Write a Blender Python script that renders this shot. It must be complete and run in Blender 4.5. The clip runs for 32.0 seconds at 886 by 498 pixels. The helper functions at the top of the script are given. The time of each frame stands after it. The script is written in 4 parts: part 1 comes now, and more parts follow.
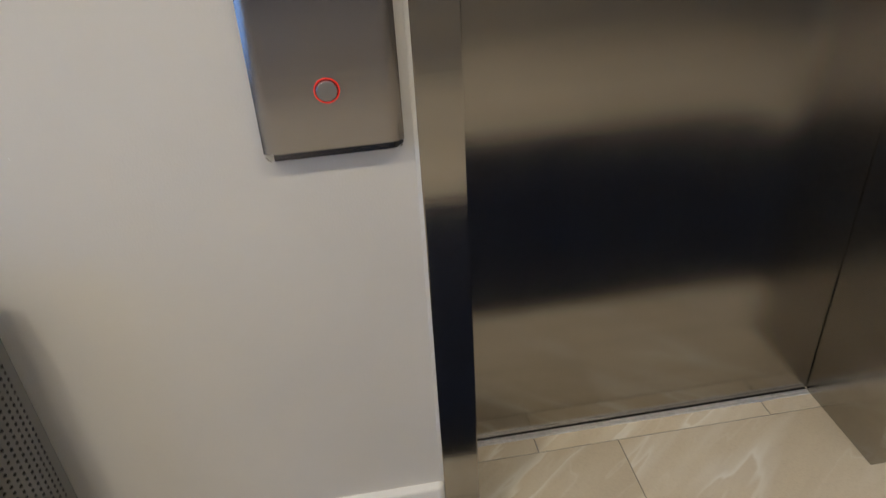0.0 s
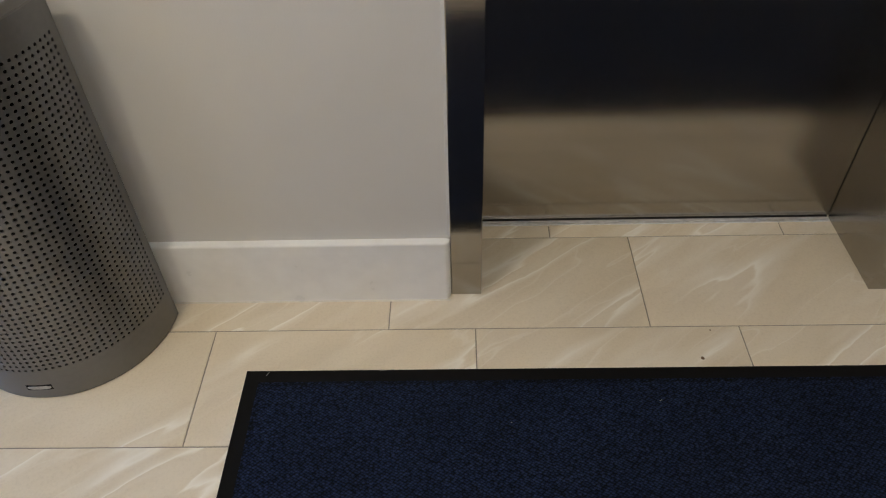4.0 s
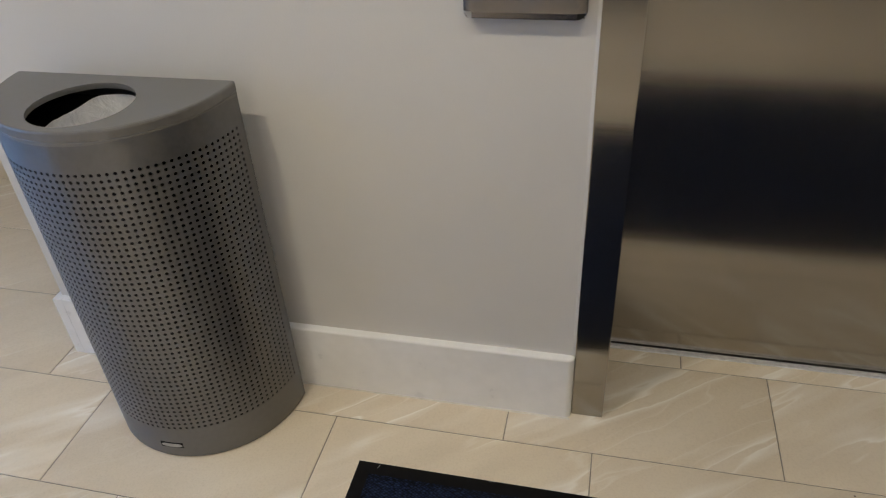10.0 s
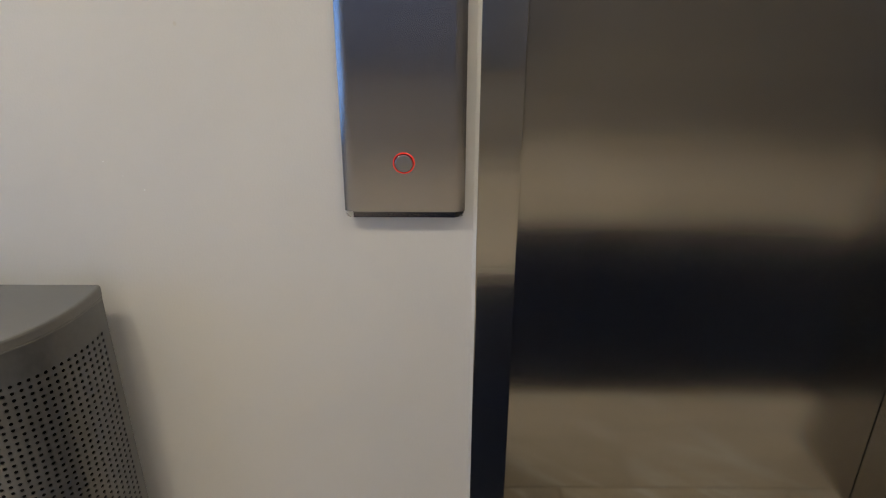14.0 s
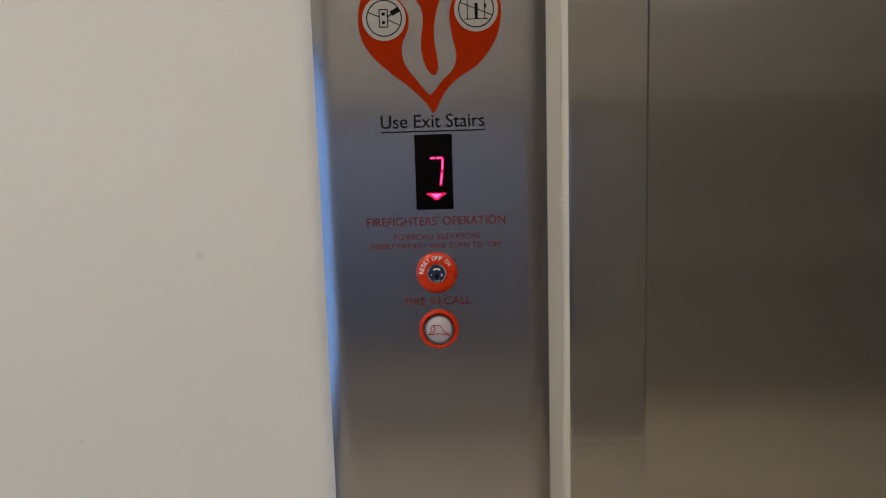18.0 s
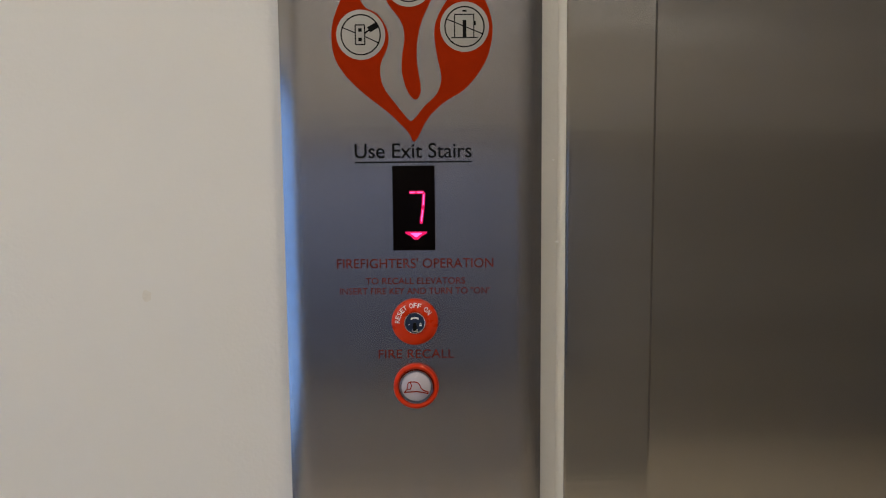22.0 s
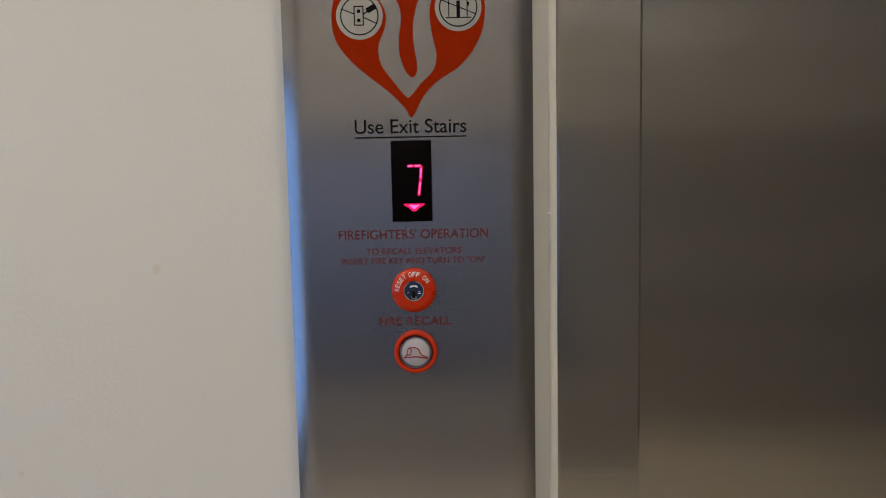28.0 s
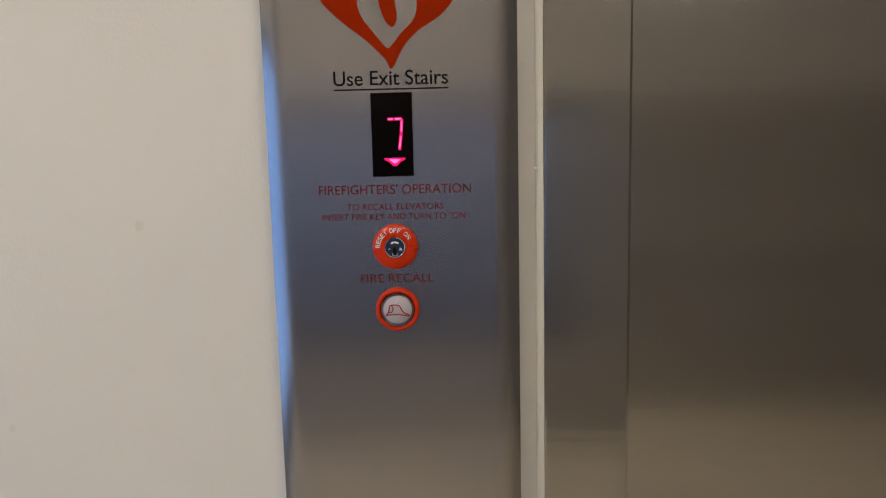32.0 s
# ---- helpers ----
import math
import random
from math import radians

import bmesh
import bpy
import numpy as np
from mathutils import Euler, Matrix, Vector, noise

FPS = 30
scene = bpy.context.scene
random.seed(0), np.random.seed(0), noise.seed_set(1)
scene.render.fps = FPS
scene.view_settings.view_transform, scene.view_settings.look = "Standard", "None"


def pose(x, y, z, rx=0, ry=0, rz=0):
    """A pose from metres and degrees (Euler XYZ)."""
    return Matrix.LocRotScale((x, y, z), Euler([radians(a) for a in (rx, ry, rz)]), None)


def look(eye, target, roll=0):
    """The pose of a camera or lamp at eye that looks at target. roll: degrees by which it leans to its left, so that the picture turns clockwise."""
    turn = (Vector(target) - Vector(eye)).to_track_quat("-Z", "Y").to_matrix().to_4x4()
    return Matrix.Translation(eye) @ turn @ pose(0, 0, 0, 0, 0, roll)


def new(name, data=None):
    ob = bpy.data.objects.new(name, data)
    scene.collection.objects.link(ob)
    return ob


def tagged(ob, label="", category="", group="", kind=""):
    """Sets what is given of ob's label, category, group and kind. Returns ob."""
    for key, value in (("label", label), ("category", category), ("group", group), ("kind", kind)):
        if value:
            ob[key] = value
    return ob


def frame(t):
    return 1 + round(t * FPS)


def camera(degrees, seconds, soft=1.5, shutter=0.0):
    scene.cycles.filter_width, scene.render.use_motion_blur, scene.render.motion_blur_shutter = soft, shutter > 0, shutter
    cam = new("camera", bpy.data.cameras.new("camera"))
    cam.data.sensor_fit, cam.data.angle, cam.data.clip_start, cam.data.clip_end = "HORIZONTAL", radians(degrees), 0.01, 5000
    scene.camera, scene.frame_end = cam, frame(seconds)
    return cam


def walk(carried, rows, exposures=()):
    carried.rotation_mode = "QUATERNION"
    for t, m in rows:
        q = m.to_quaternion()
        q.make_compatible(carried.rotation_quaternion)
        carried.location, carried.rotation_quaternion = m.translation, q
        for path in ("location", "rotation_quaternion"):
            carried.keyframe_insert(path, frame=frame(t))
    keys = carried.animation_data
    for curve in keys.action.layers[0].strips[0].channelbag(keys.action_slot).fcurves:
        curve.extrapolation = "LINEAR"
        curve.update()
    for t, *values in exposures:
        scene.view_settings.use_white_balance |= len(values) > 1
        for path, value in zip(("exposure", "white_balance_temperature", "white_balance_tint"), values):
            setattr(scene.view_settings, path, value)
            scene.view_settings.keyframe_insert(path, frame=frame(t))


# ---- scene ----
# World axes: x along the elevator wall, y into the wall, z up. The face of the steel door frame is y = 0.
cam = camera(62.6, 32.0, soft=1.15, shutter=0.25)
PATH = [
    (0, (-0.102, -0.989, 1.373), (0.113, 0.686, 0.301), -3.5),
    (0.2, (-0.118, -1.007, 1.36), (0.147, 0.625, 0.234), -0.9),
    (0.5, (-0.1, -1.045, 1.338), (0.127, 0.502, 0.091), -1.9),
    (0.7, (-0.061, -1.07, 1.331), (0.143, 0.467, 0.067), -3.7),
    (1, (0.043, -1.12, 1.326), (0.116, 0.39, 0.017), -3.0),
    (1.2, (0.098, -1.154, 1.316), (0.061, 0.293, -0.064), -1.4),
    (1.5, (0.11, -1.173, 1.314), (-0.058, 0.22, -0.112), -3.3),
    (1.7, (0.119, -1.182, 1.318), (-0.054, 0.199, -0.118), -3.7),
    (2, (0.059, -1.195, 1.298), (-0.084, 0.161, -0.165), -2.7),
    (2.5, (0.019, -1.181, 1.303), (-0.071, 0.18, -0.159), -2.8),
    (3, (0.011, -1.175, 1.305), (-0.045, 0.218, -0.129), -2.2),
    (3.5, (0.012, -1.177, 1.302), (-0.058, 0.218, -0.131), -2.1),
    (4, (0.018, -1.177, 1.301), (-0.026, 0.255, -0.095), -2.0),
    (4.5, (0.028, -1.167, 1.306), (0.07, 0.231, -0.123), -2.6),
    (6.5, (0.026, -1.164, 1.301), (0.082, 0.277, -0.084), -0.3),
    (7, (0.031, -1.167, 1.297), (0.092, 0.265, -0.098), -0.0),
    (7.5, (0.033, -1.172, 1.303), (0.094, 0.26, -0.092), 0.1),
    (8, (0.042, -1.183, 1.288), (0.084, 0.284, -0.07), -1.4),
    (8.5, (0.043, -1.173, 1.301), (0.104, 0.311, -0.039), -0.9),
    (9, (0.046, -1.157, 1.328), (0.047, 0.383, 0.052), -3.0),
    (9.2, (0.054, -1.178, 1.316), (-0.014, 0.438, 0.139), -2.4),
    (9.5, (0.042, -1.179, 1.321), (-0.189, 0.416, 0.136), -3.3),
    (9.7, (0.037, -1.192, 1.315), (-0.292, 0.397, 0.145), -3.4),
    (10, (0.027, -1.188, 1.326), (-0.389, 0.384, 0.161), -3.5),
    (10.2, (0.014, -1.209, 1.322), (-0.424, 0.375, 0.182), -2.8),
    (10.5, (-0.002, -1.192, 1.332), (-0.369, 0.421, 0.209), -1.7),
    (10.7, (-0.005, -1.194, 1.356), (-0.301, 0.508, 0.348), -1.8),
    (10.8, (-0.02, -1.201, 1.353), (-0.206, 0.548, 0.4), -0.6),
    (11, (0.01, -1.173, 1.379), (-0.207, 0.594, 0.466), -1.4),
    (11.5, (-0.016, -1.132, 1.44), (-0.153, 0.656, 0.554), -3.3),
    (12, (-0.087, -1.188, 1.397), (-0.106, 0.649, 0.606), -1.2),
    (12.5, (-0.104, -1.165, 1.413), (-0.069, 0.62, 0.512), -0.1),
    (13, (-0.105, -1.174, 1.395), (-0.053, 0.623, 0.52), 0.3),
    (13.5, (-0.075, -1.138, 1.426), (-0.087, 0.657, 0.544), 0.5),
    (15.5, (-0.046, -1.175, 1.4), (0.005, 0.63, 0.541), -1.4),
    (16, (-0.122, -1.125, 1.381), (-0.136, 0.664, 0.488), -1.3),
    (16.5, (-0.099, -1.032, 1.409), (-0.15, 0.794, 0.593), -0.8),
    (16.8, (-0.064, -0.931, 1.428), (-0.216, 0.949, 0.761), -2.9),
    (17, (-0.041, -0.86, 1.451), (-0.219, 1.025, 0.804), -2.3),
    (17.2, (-0.024, -0.815, 1.456), (-0.208, 1.102, 0.915), -2.9),
    (17.5, (-0.058, -0.75, 1.497), (-0.195, 1.219, 1.177), -1.6),
    (17.7, (-0.044, -0.72, 1.509), (-0.209, 1.253, 1.227), -1.7),
    (18, (-0.107, -0.66, 1.515), (-0.137, 1.321, 1.238), -1.7),
    (18.5, (-0.163, -0.599, 1.505), (-0.012, 1.38, 1.266), -2.3),
    (19, (-0.157, -0.585, 1.511), (-0.04, 1.393, 1.24), -0.8),
    (19.5, (-0.121, -0.586, 1.509), (-0.09, 1.391, 1.209), 0.1),
    (20, (-0.105, -0.575, 1.507), (-0.108, 1.41, 1.263), -0.3),
    (20.5, (-0.107, -0.56, 1.506), (-0.119, 1.431, 1.315), -0.8),
    (21, (-0.101, -0.548, 1.514), (-0.156, 1.44, 1.295), -1.2),
    (21.5, (-0.097, -0.563, 1.519), (-0.179, 1.429, 1.356), -0.3),
    (22, (-0.102, -0.584, 1.518), (-0.096, 1.406, 1.319), -0.5),
    (22.5, (-0.095, -0.621, 1.514), (-0.103, 1.375, 1.379), -1.7),
    (23, (-0.086, -0.645, 1.519), (-0.124, 1.348, 1.352), -2.0),
    (23.5, (-0.093, -0.654, 1.513), (-0.103, 1.337, 1.321), -1.4),
    (24, (-0.091, -0.66, 1.504), (-0.074, 1.333, 1.337), -1.6),
    (24.5, (-0.087, -0.658, 1.506), (-0.095, 1.334, 1.324), -1.9),
    (25, (-0.077, -0.646, 1.505), (-0.112, 1.341, 1.284), -1.2),
    (25.5, (-0.095, -0.634, 1.505), (-0.132, 1.353, 1.281), -1.5),
    (27.5, (-0.112, -0.62, 1.497), (-0.084, 1.372, 1.319), -1.0),
    (28, (-0.101, -0.613, 1.496), (-0.092, 1.378, 1.301), -1.1),
    (28.5, (-0.088, -0.598, 1.48), (-0.119, 1.397, 1.34), -0.7),
    (29, (-0.076, -0.584, 1.478), (-0.113, 1.408, 1.3), -0.9),
    (29.5, (-0.078, -0.573, 1.483), (-0.051, 1.416, 1.273), -1.5),
    (30, (-0.059, -0.568, 1.485), (-0.007, 1.412, 1.206), -1.7),
    (30.5, (-0.05, -0.568, 1.488), (-0.067, 1.407, 1.175), -2.0),
    (31, (-0.053, -0.572, 1.486), (-0.101, 1.402, 1.166), -1.9),
    (31.5, (-0.066, -0.588, 1.488), (-0.12, 1.396, 1.243), -1.8),
    (32, (-0.065, -0.601, 1.482), (-0.132, 1.379, 1.209), -1.3),
]
# The film camera sets its own exposure: a little darker close to the panel, brighter and warmer at the end.
EXPOSURES = [(0, -0.40, 6500, 10), (1, -0.53, 6500, 10), (4, -0.49, 6500, 10), (7, -0.49, 6500, 10), (9.2, -0.57, 6500, 10), (10, -0.52, 6500, 10), (11, -0.47, 6500, 10), (13, -0.46, 6500, 10), (16, -0.45, 6500, 10), (17, -0.54, 6510, 10), (19, -0.56, 6470, 10), (23, -0.51, 6470, 10.5), (25.5, -0.57, 6450, 10.5), (28.7, -0.59, 6430, 10), (30, -0.39, 6540, 11), (31, -0.34, 6670, 11.5), (32, -0.41, 6670, 11.5)]
walk(cam, [(t, look(eye, target, roll)) for t, eye, target, roll in PATH], EXPOSURES)

# ---------------------------------------------------------------- world and lamps
world = bpy.data.worlds.new("world")
scene.world = world
world.use_nodes = True
sky = world.node_tree.nodes.new("ShaderNodeTexSky")
sky.sky_type, sky.sun_disc = "NISHITA", False
sky.sun_elevation, sky.sun_rotation = radians(35), radians(60)
world.node_tree.nodes["Background"].inputs["Strength"].default_value = 0.08
world.node_tree.links.new(sky.outputs[0], world.node_tree.nodes["Background"].inputs["Color"])

CEIL = 2.60
# First three follow the cast shadows; the other six are added, unseen fill.
LAMP_SPOTS = [(-0.95, -1.10), (-1.85, -1.10), (0.40, -1.10), (1.75, -1.10), (-1.85, -2.30), (-0.60, -2.30), (0.62, -2.30), (1.84, -2.30), (-1.95, 1.4)]
LAMP_WATTS = [18.5, 8, 11.5, 5, 3, 7, 1.8, 1.5, 3]
for (lx, ly), watts in zip(LAMP_SPOTS, LAMP_WATTS):
    data = bpy.data.lights.new("unseen_downlight", "AREA")
    data.shape, data.size, data.energy, data.color = "DISK", 0.13, watts, (1.0, 0.905, 0.72)
    new("unseen_downlight", data).matrix_world = pose(lx, ly, CEIL - 0.012)


# ---------------------------------------------------------------- materials
def mat_new(name):
    m = bpy.data.materials.new(name)
    m.use_nodes = True
    return m, m.node_tree.nodes, m.node_tree.links, m.node_tree.nodes["Principled BSDF"]


def ramp(nodes, stops, mode="LINEAR"):
    r = nodes.new("ShaderNodeValToRGB")
    r.color_ramp.interpolation = mode
    while len(r.color_ramp.elements) < len(stops):
        r.color_ramp.elements.new(0.5)
    for e, (p, c) in zip(r.color_ramp.elements, stops):
        e.position, e.color = p, (c, c, c, 1) if isinstance(c, (int, float)) else (*c, 1)
    return r


def noise_node(nodes, links, vec, scale, detail=3.0, rough=0.55, distort=0.0):
    n = nodes.new("ShaderNodeTexNoise")
    n.inputs["Scale"].default_value, n.inputs["Detail"].default_value = scale, detail
    n.inputs["Roughness"].default_value, n.inputs["Distortion"].default_value = rough, distort
    links.new(vec, n.inputs["Vector"])
    return n


def mapped(nodes, links, vec, scale=(1, 1, 1), rot=(0, 0, 0), loc=(0, 0, 0)):
    m = nodes.new("ShaderNodeMapping")
    m.inputs["Scale"].default_value, m.inputs["Rotation"].default_value, m.inputs["Location"].default_value = scale, rot, loc
    links.new(vec, m.inputs["Vector"])
    return m.outputs[0]


def mix(nodes, links, fac, a, b, blend="MIX"):
    m = nodes.new("ShaderNodeMix")
    m.data_type, m.blend_type = "RGBA", blend
    for sock, v in ((m.inputs[0], fac), (m.inputs[6], a), (m.inputs[7], b)):
        if isinstance(v, (int, float)):
            sock.default_value = v
        elif isinstance(v, tuple):
            sock.default_value = (*v, 1)
        else:
            links.new(v, sock)
    return m.outputs[2]


def bump(nodes, links, bsdf, height, strength, distance):
    b = nodes.new("ShaderNodeBump")
    b.inputs["Strength"].default_value, b.inputs["Distance"].default_value = strength, distance
    links.new(height, b.inputs["Height"])
    links.new(b.outputs[0], bsdf.inputs["Normal"])
    return b


def plain(name, color, rough=0.5, metal=0.0, vary=0.06, scale=30.0, emit=0.0, emit_color=None, coat=0.0, spec=0.5):
    """A small part's material: one colour, broken up by a little wear in colour and gloss."""
    m, nodes, links, bsdf = mat_new(name)
    co = nodes.new("ShaderNodeTexCoord").outputs["Object"]
    n = noise_node(nodes, links, co, scale, 4)
    lo, hi = tuple(c * (1 - vary) for c in color), tuple(min(1, c * (1 + vary)) for c in color)
    links.new(ramp(nodes, [(0.3, lo), (0.7, hi)]).outputs[0], bsdf.inputs["Base Color"])
    links.new(n.outputs[0], nodes[-1].inputs[0])
    r = ramp(nodes, [(0.3, max(0.02, rough - 0.05)), (0.7, min(1, rough + 0.05))])
    links.new(n.outputs[0], r.inputs[0])
    links.new(r.outputs[0], bsdf.inputs["Roughness"])
    bsdf.inputs["Metallic"].default_value = metal
    bsdf.inputs["Coat Weight"].default_value = coat
    bsdf.inputs["Specular IOR Level"].default_value = spec
    if emit:
        bsdf.inputs["Emission Color"].default_value = (*(emit_color or color), 1)
        bsdf.inputs["Emission Strength"].default_value = emit
    return m


def steel(name, color=(0.43, 0.41, 0.38), rough=0.27, aniso=0.8, grain=1.0):
    """Brushed stainless steel with vertical grain: reflections spread sideways."""
    m, nodes, links, bsdf = mat_new(name)
    co = nodes.new("ShaderNodeTexCoord").outputs["Object"]
    geo = nodes.new("ShaderNodeNewGeometry")
    fine = noise_node(nodes, links, mapped(nodes, links, co, (620, 620, 14)), 1.0, 4, 0.65)
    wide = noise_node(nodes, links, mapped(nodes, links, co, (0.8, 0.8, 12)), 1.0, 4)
    smear = noise_node(nodes, links, mapped(nodes, links, co, (5, 5, 3.0)), 1.0, 3, 0.5)
    dark, light = tuple(c * 0.965 for c in color), tuple(min(1, c * 1.03) for c in color)
    base = ramp(nodes, [(0.3, dark), (0.7, light)])
    links.new(fine.outputs[0], base.inputs[0])
    # Soft horizontal bands: mirrored light put into the base colour.
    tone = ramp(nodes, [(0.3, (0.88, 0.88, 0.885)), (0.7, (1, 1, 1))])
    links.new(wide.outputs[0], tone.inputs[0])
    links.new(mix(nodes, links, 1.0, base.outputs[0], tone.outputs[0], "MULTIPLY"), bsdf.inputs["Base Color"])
    rr = ramp(nodes, [(0.3, rough - 0.015), (0.72, rough + 0.02)])
    links.new(smear.outputs[0], rr.inputs[0])
    links.new(rr.outputs[0], bsdf.inputs["Roughness"])
    bsdf.inputs["Metallic"].default_value, bsdf.inputs["Anisotropic"].default_value = 0.985, aniso
    cross = nodes.new("ShaderNodeVectorMath")
    cross.operation = "CROSS_PRODUCT"
    cross.inputs[0].default_value = (0, 0, 1)
    links.new(geo.outputs["True Normal"], cross.inputs[1])
    links.new(cross.outputs[0], bsdf.inputs["Tangent"])
    first = bump(nodes, links, bsdf, fine.outputs[0], 0.008 * grain, 0.0002)
    wave = noise_node(nodes, links, mapped(nodes, links, co, (2.2, 2.2, 42)), 1.0, 3, 0.6)
    second = bump(nodes, links, bsdf, wave.outputs[0], 0.5, 0.00015)
    links.new(first.outputs[0], second.inputs["Normal"])
    return m


def satin(name, color, rough, metal, aniso):
    """Metallic enamel over rolled sheet: gloss drawn out up and down."""
    m = plain(name, color, rough, metal, 0.05, 70)
    nodes, links, bsdf = m.node_tree.nodes, m.node_tree.links, m.node_tree.nodes["Principled BSDF"]
    up = nodes.new("ShaderNodeCombineXYZ")
    up.inputs[2].default_value = 1.0
    links.new(up.outputs[0], bsdf.inputs["Tangent"])
    bsdf.inputs["Anisotropic"].default_value = aniso
    return m


def wall_paint(name, color, rough=0.55):
    m, nodes, links, bsdf = mat_new(name)
    co = nodes.new("ShaderNodeTexCoord").outputs["Object"]
    peel = noise_node(nodes, links, co, 260, 3, 0.5)
    roll = noise_node(nodes, links, co, 38, 4, 0.6)
    big = noise_node(nodes, links, co, 2.2, 5, 0.6, 0.5)
    lo, hi = tuple(c * 0.965 for c in color), tuple(min(1, c * 1.02) for c in color)
    base = ramp(nodes, [(0.3, lo), (0.7, hi)])
    links.new(big.outputs[0], base.inputs[0])
    scuff = ramp(nodes, [(0.70, 0.0), (0.82, 0.35)])
    links.new(noise_node(nodes, links, mapped(nodes, links, co, (3, 3, 5)), 1.0, 6, 0.7).outputs[0], scuff.inputs[0])
    links.new(mix(nodes, links, scuff.outputs[0], base.outputs[0], tuple(c * f for c, f in zip(color, (0.93, 0.90, 0.84)))), bsdf.inputs["Base Color"])
    rr = ramp(nodes, [(0.35, rough - 0.06), (0.65, rough + 0.06)])
    links.new(roll.outputs[0], rr.inputs[0])
    links.new(rr.outputs[0], bsdf.inputs["Roughness"])
    add = nodes.new("ShaderNodeMath")
    add.operation = "MULTIPLY_ADD"
    add.inputs[1].default_value = 0.6
    links.new(roll.outputs[0], add.inputs[0])
    links.new(peel.outputs[0], add.inputs[2])
    bump(nodes, links, bsdf, add.outputs[0], 0.26, 0.0012)
    return m


def stone_tile():
    """Beige porcelain with pale diagonal veins; each tile takes its own piece of the pattern."""
    m, nodes, links, bsdf = mat_new("beige_stone_tile")
    co = nodes.new("ShaderNodeTexCoord").outputs["Object"]
    info = nodes.new("ShaderNodeObjectInfo")
    shift = nodes.new("ShaderNodeVectorMath")
    shift.operation = "MULTIPLY_ADD"
    shift.inputs[1].default_value = (17.0, 29.0, 7.0)
    links.new(info.outputs["Random"], shift.inputs[0])
    links.new(co, shift.inputs[2])
    at = shift.outputs[0]
    along = mapped(nodes, links, at, (1, 1, 1), (0, 0, radians(-37)))
    warp = noise_node(nodes, links, at, 3.2, 4, 0.55)
    bent = mix(nodes, links, 0.05, along, warp.outputs["Color"], "ADD")
    streak = noise_node(nodes, links, mapped(nodes, links, bent, (1.2, 8.0, 1.0)), 1.0, 3.4, 0.45, 0.15)
    veins = ramp(nodes, [(0.515, 0.0), (0.575, 0.36), (0.598, 0.85), (0.607, 0.12), (0.65, 0.18), (0.70, 0.0)])
    links.new(streak.outputs[0], veins.inputs[0])
    hair = noise_node(nodes, links, mapped(nodes, links, bent, (1.0, 6.0, 1.0), (0, 0, 0), (3.7, 1.9, 0)), 1.0, 3.5, 0.5, 0.25)
    hairs = ramp(nodes, [(0.468, 0.0), (0.475, 0.36), (0.481, 0.08), (0.505, 0.0), (0.548, 0.0), (0.555, 0.26), (0.561, 0.05), (0.60, 0.0)])
    links.new(hair.outputs[0], hairs.inputs[0])
    cloud = noise_node(nodes, links, mapped(nodes, links, bent, (1.6, 5.0, 1.0)), 1.0, 4, 0.6)
    speck = noise_node(nodes, links, at, 190, 3, 0.7)
    base = ramp(nodes, [(0.25, (0.68, 0.58, 0.435)), (0.5, (0.755, 0.655, 0.505)), (0.8, (0.81, 0.72, 0.575))])
    links.new(cloud.outputs[0], base.inputs[0])
    grain = ramp(nodes, [(0.30, (0.91, 0.90, 0.885)), (0.50, (0.975, 0.975, 0.97)), (0.72, (1.0, 1.0, 1.0))])
    links.new(speck.outputs[0], grain.inputs[0])
    body = mix(nodes, links, 1.0, base.outputs[0], grain.outputs[0], "MULTIPLY")
    place = noise_node(nodes, links, at, 2.1, 2)
    gate = ramp(nodes, [(0.35, 0.05), (0.53, 1.0)])
    links.new(place.outputs[0], gate.inputs[0])
    amount = nodes.new("ShaderNodeMath")
    amount.operation = "MULTIPLY"
    both = nodes.new("ShaderNodeMath")
    both.operation = "MAXIMUM"
    links.new(veins.outputs[0], both.inputs[0])
    links.new(hairs.outputs[0], both.inputs[1])
    links.new(both.outputs[0], amount.inputs[0])
    links.new(gate.outputs[0], amount.inputs[1])
    pale = mix(nodes, links, amount.outputs[0], body, (0.94, 0.90, 0.81))
    tint = nodes.new("ShaderNodeHueSaturation")
    links.new(pale, tint.inputs["Color"])
    val = ramp(nodes, [(0.0, 0.955), (1.0, 1.03)])
    links.new(info.outputs["Random"], val.inputs[0])
    links.new(val.outputs[0], tint.inputs["Value"])
    links.new(tint.outputs[0], bsdf.inputs["Base Color"])
    bsdf.inputs["Specular IOR Level"].default_value = 0.35
    rr = ramp(nodes, [(0.3, 0.58), (0.7, 0.72)])
    links.new(cloud.outputs[0], rr.inputs[0])
    links.new(rr.outputs[0], bsdf.inputs["Roughness"])
    bump(nodes, links, bsdf, speck.outputs[0], 0.16, 0.0006)
    return m


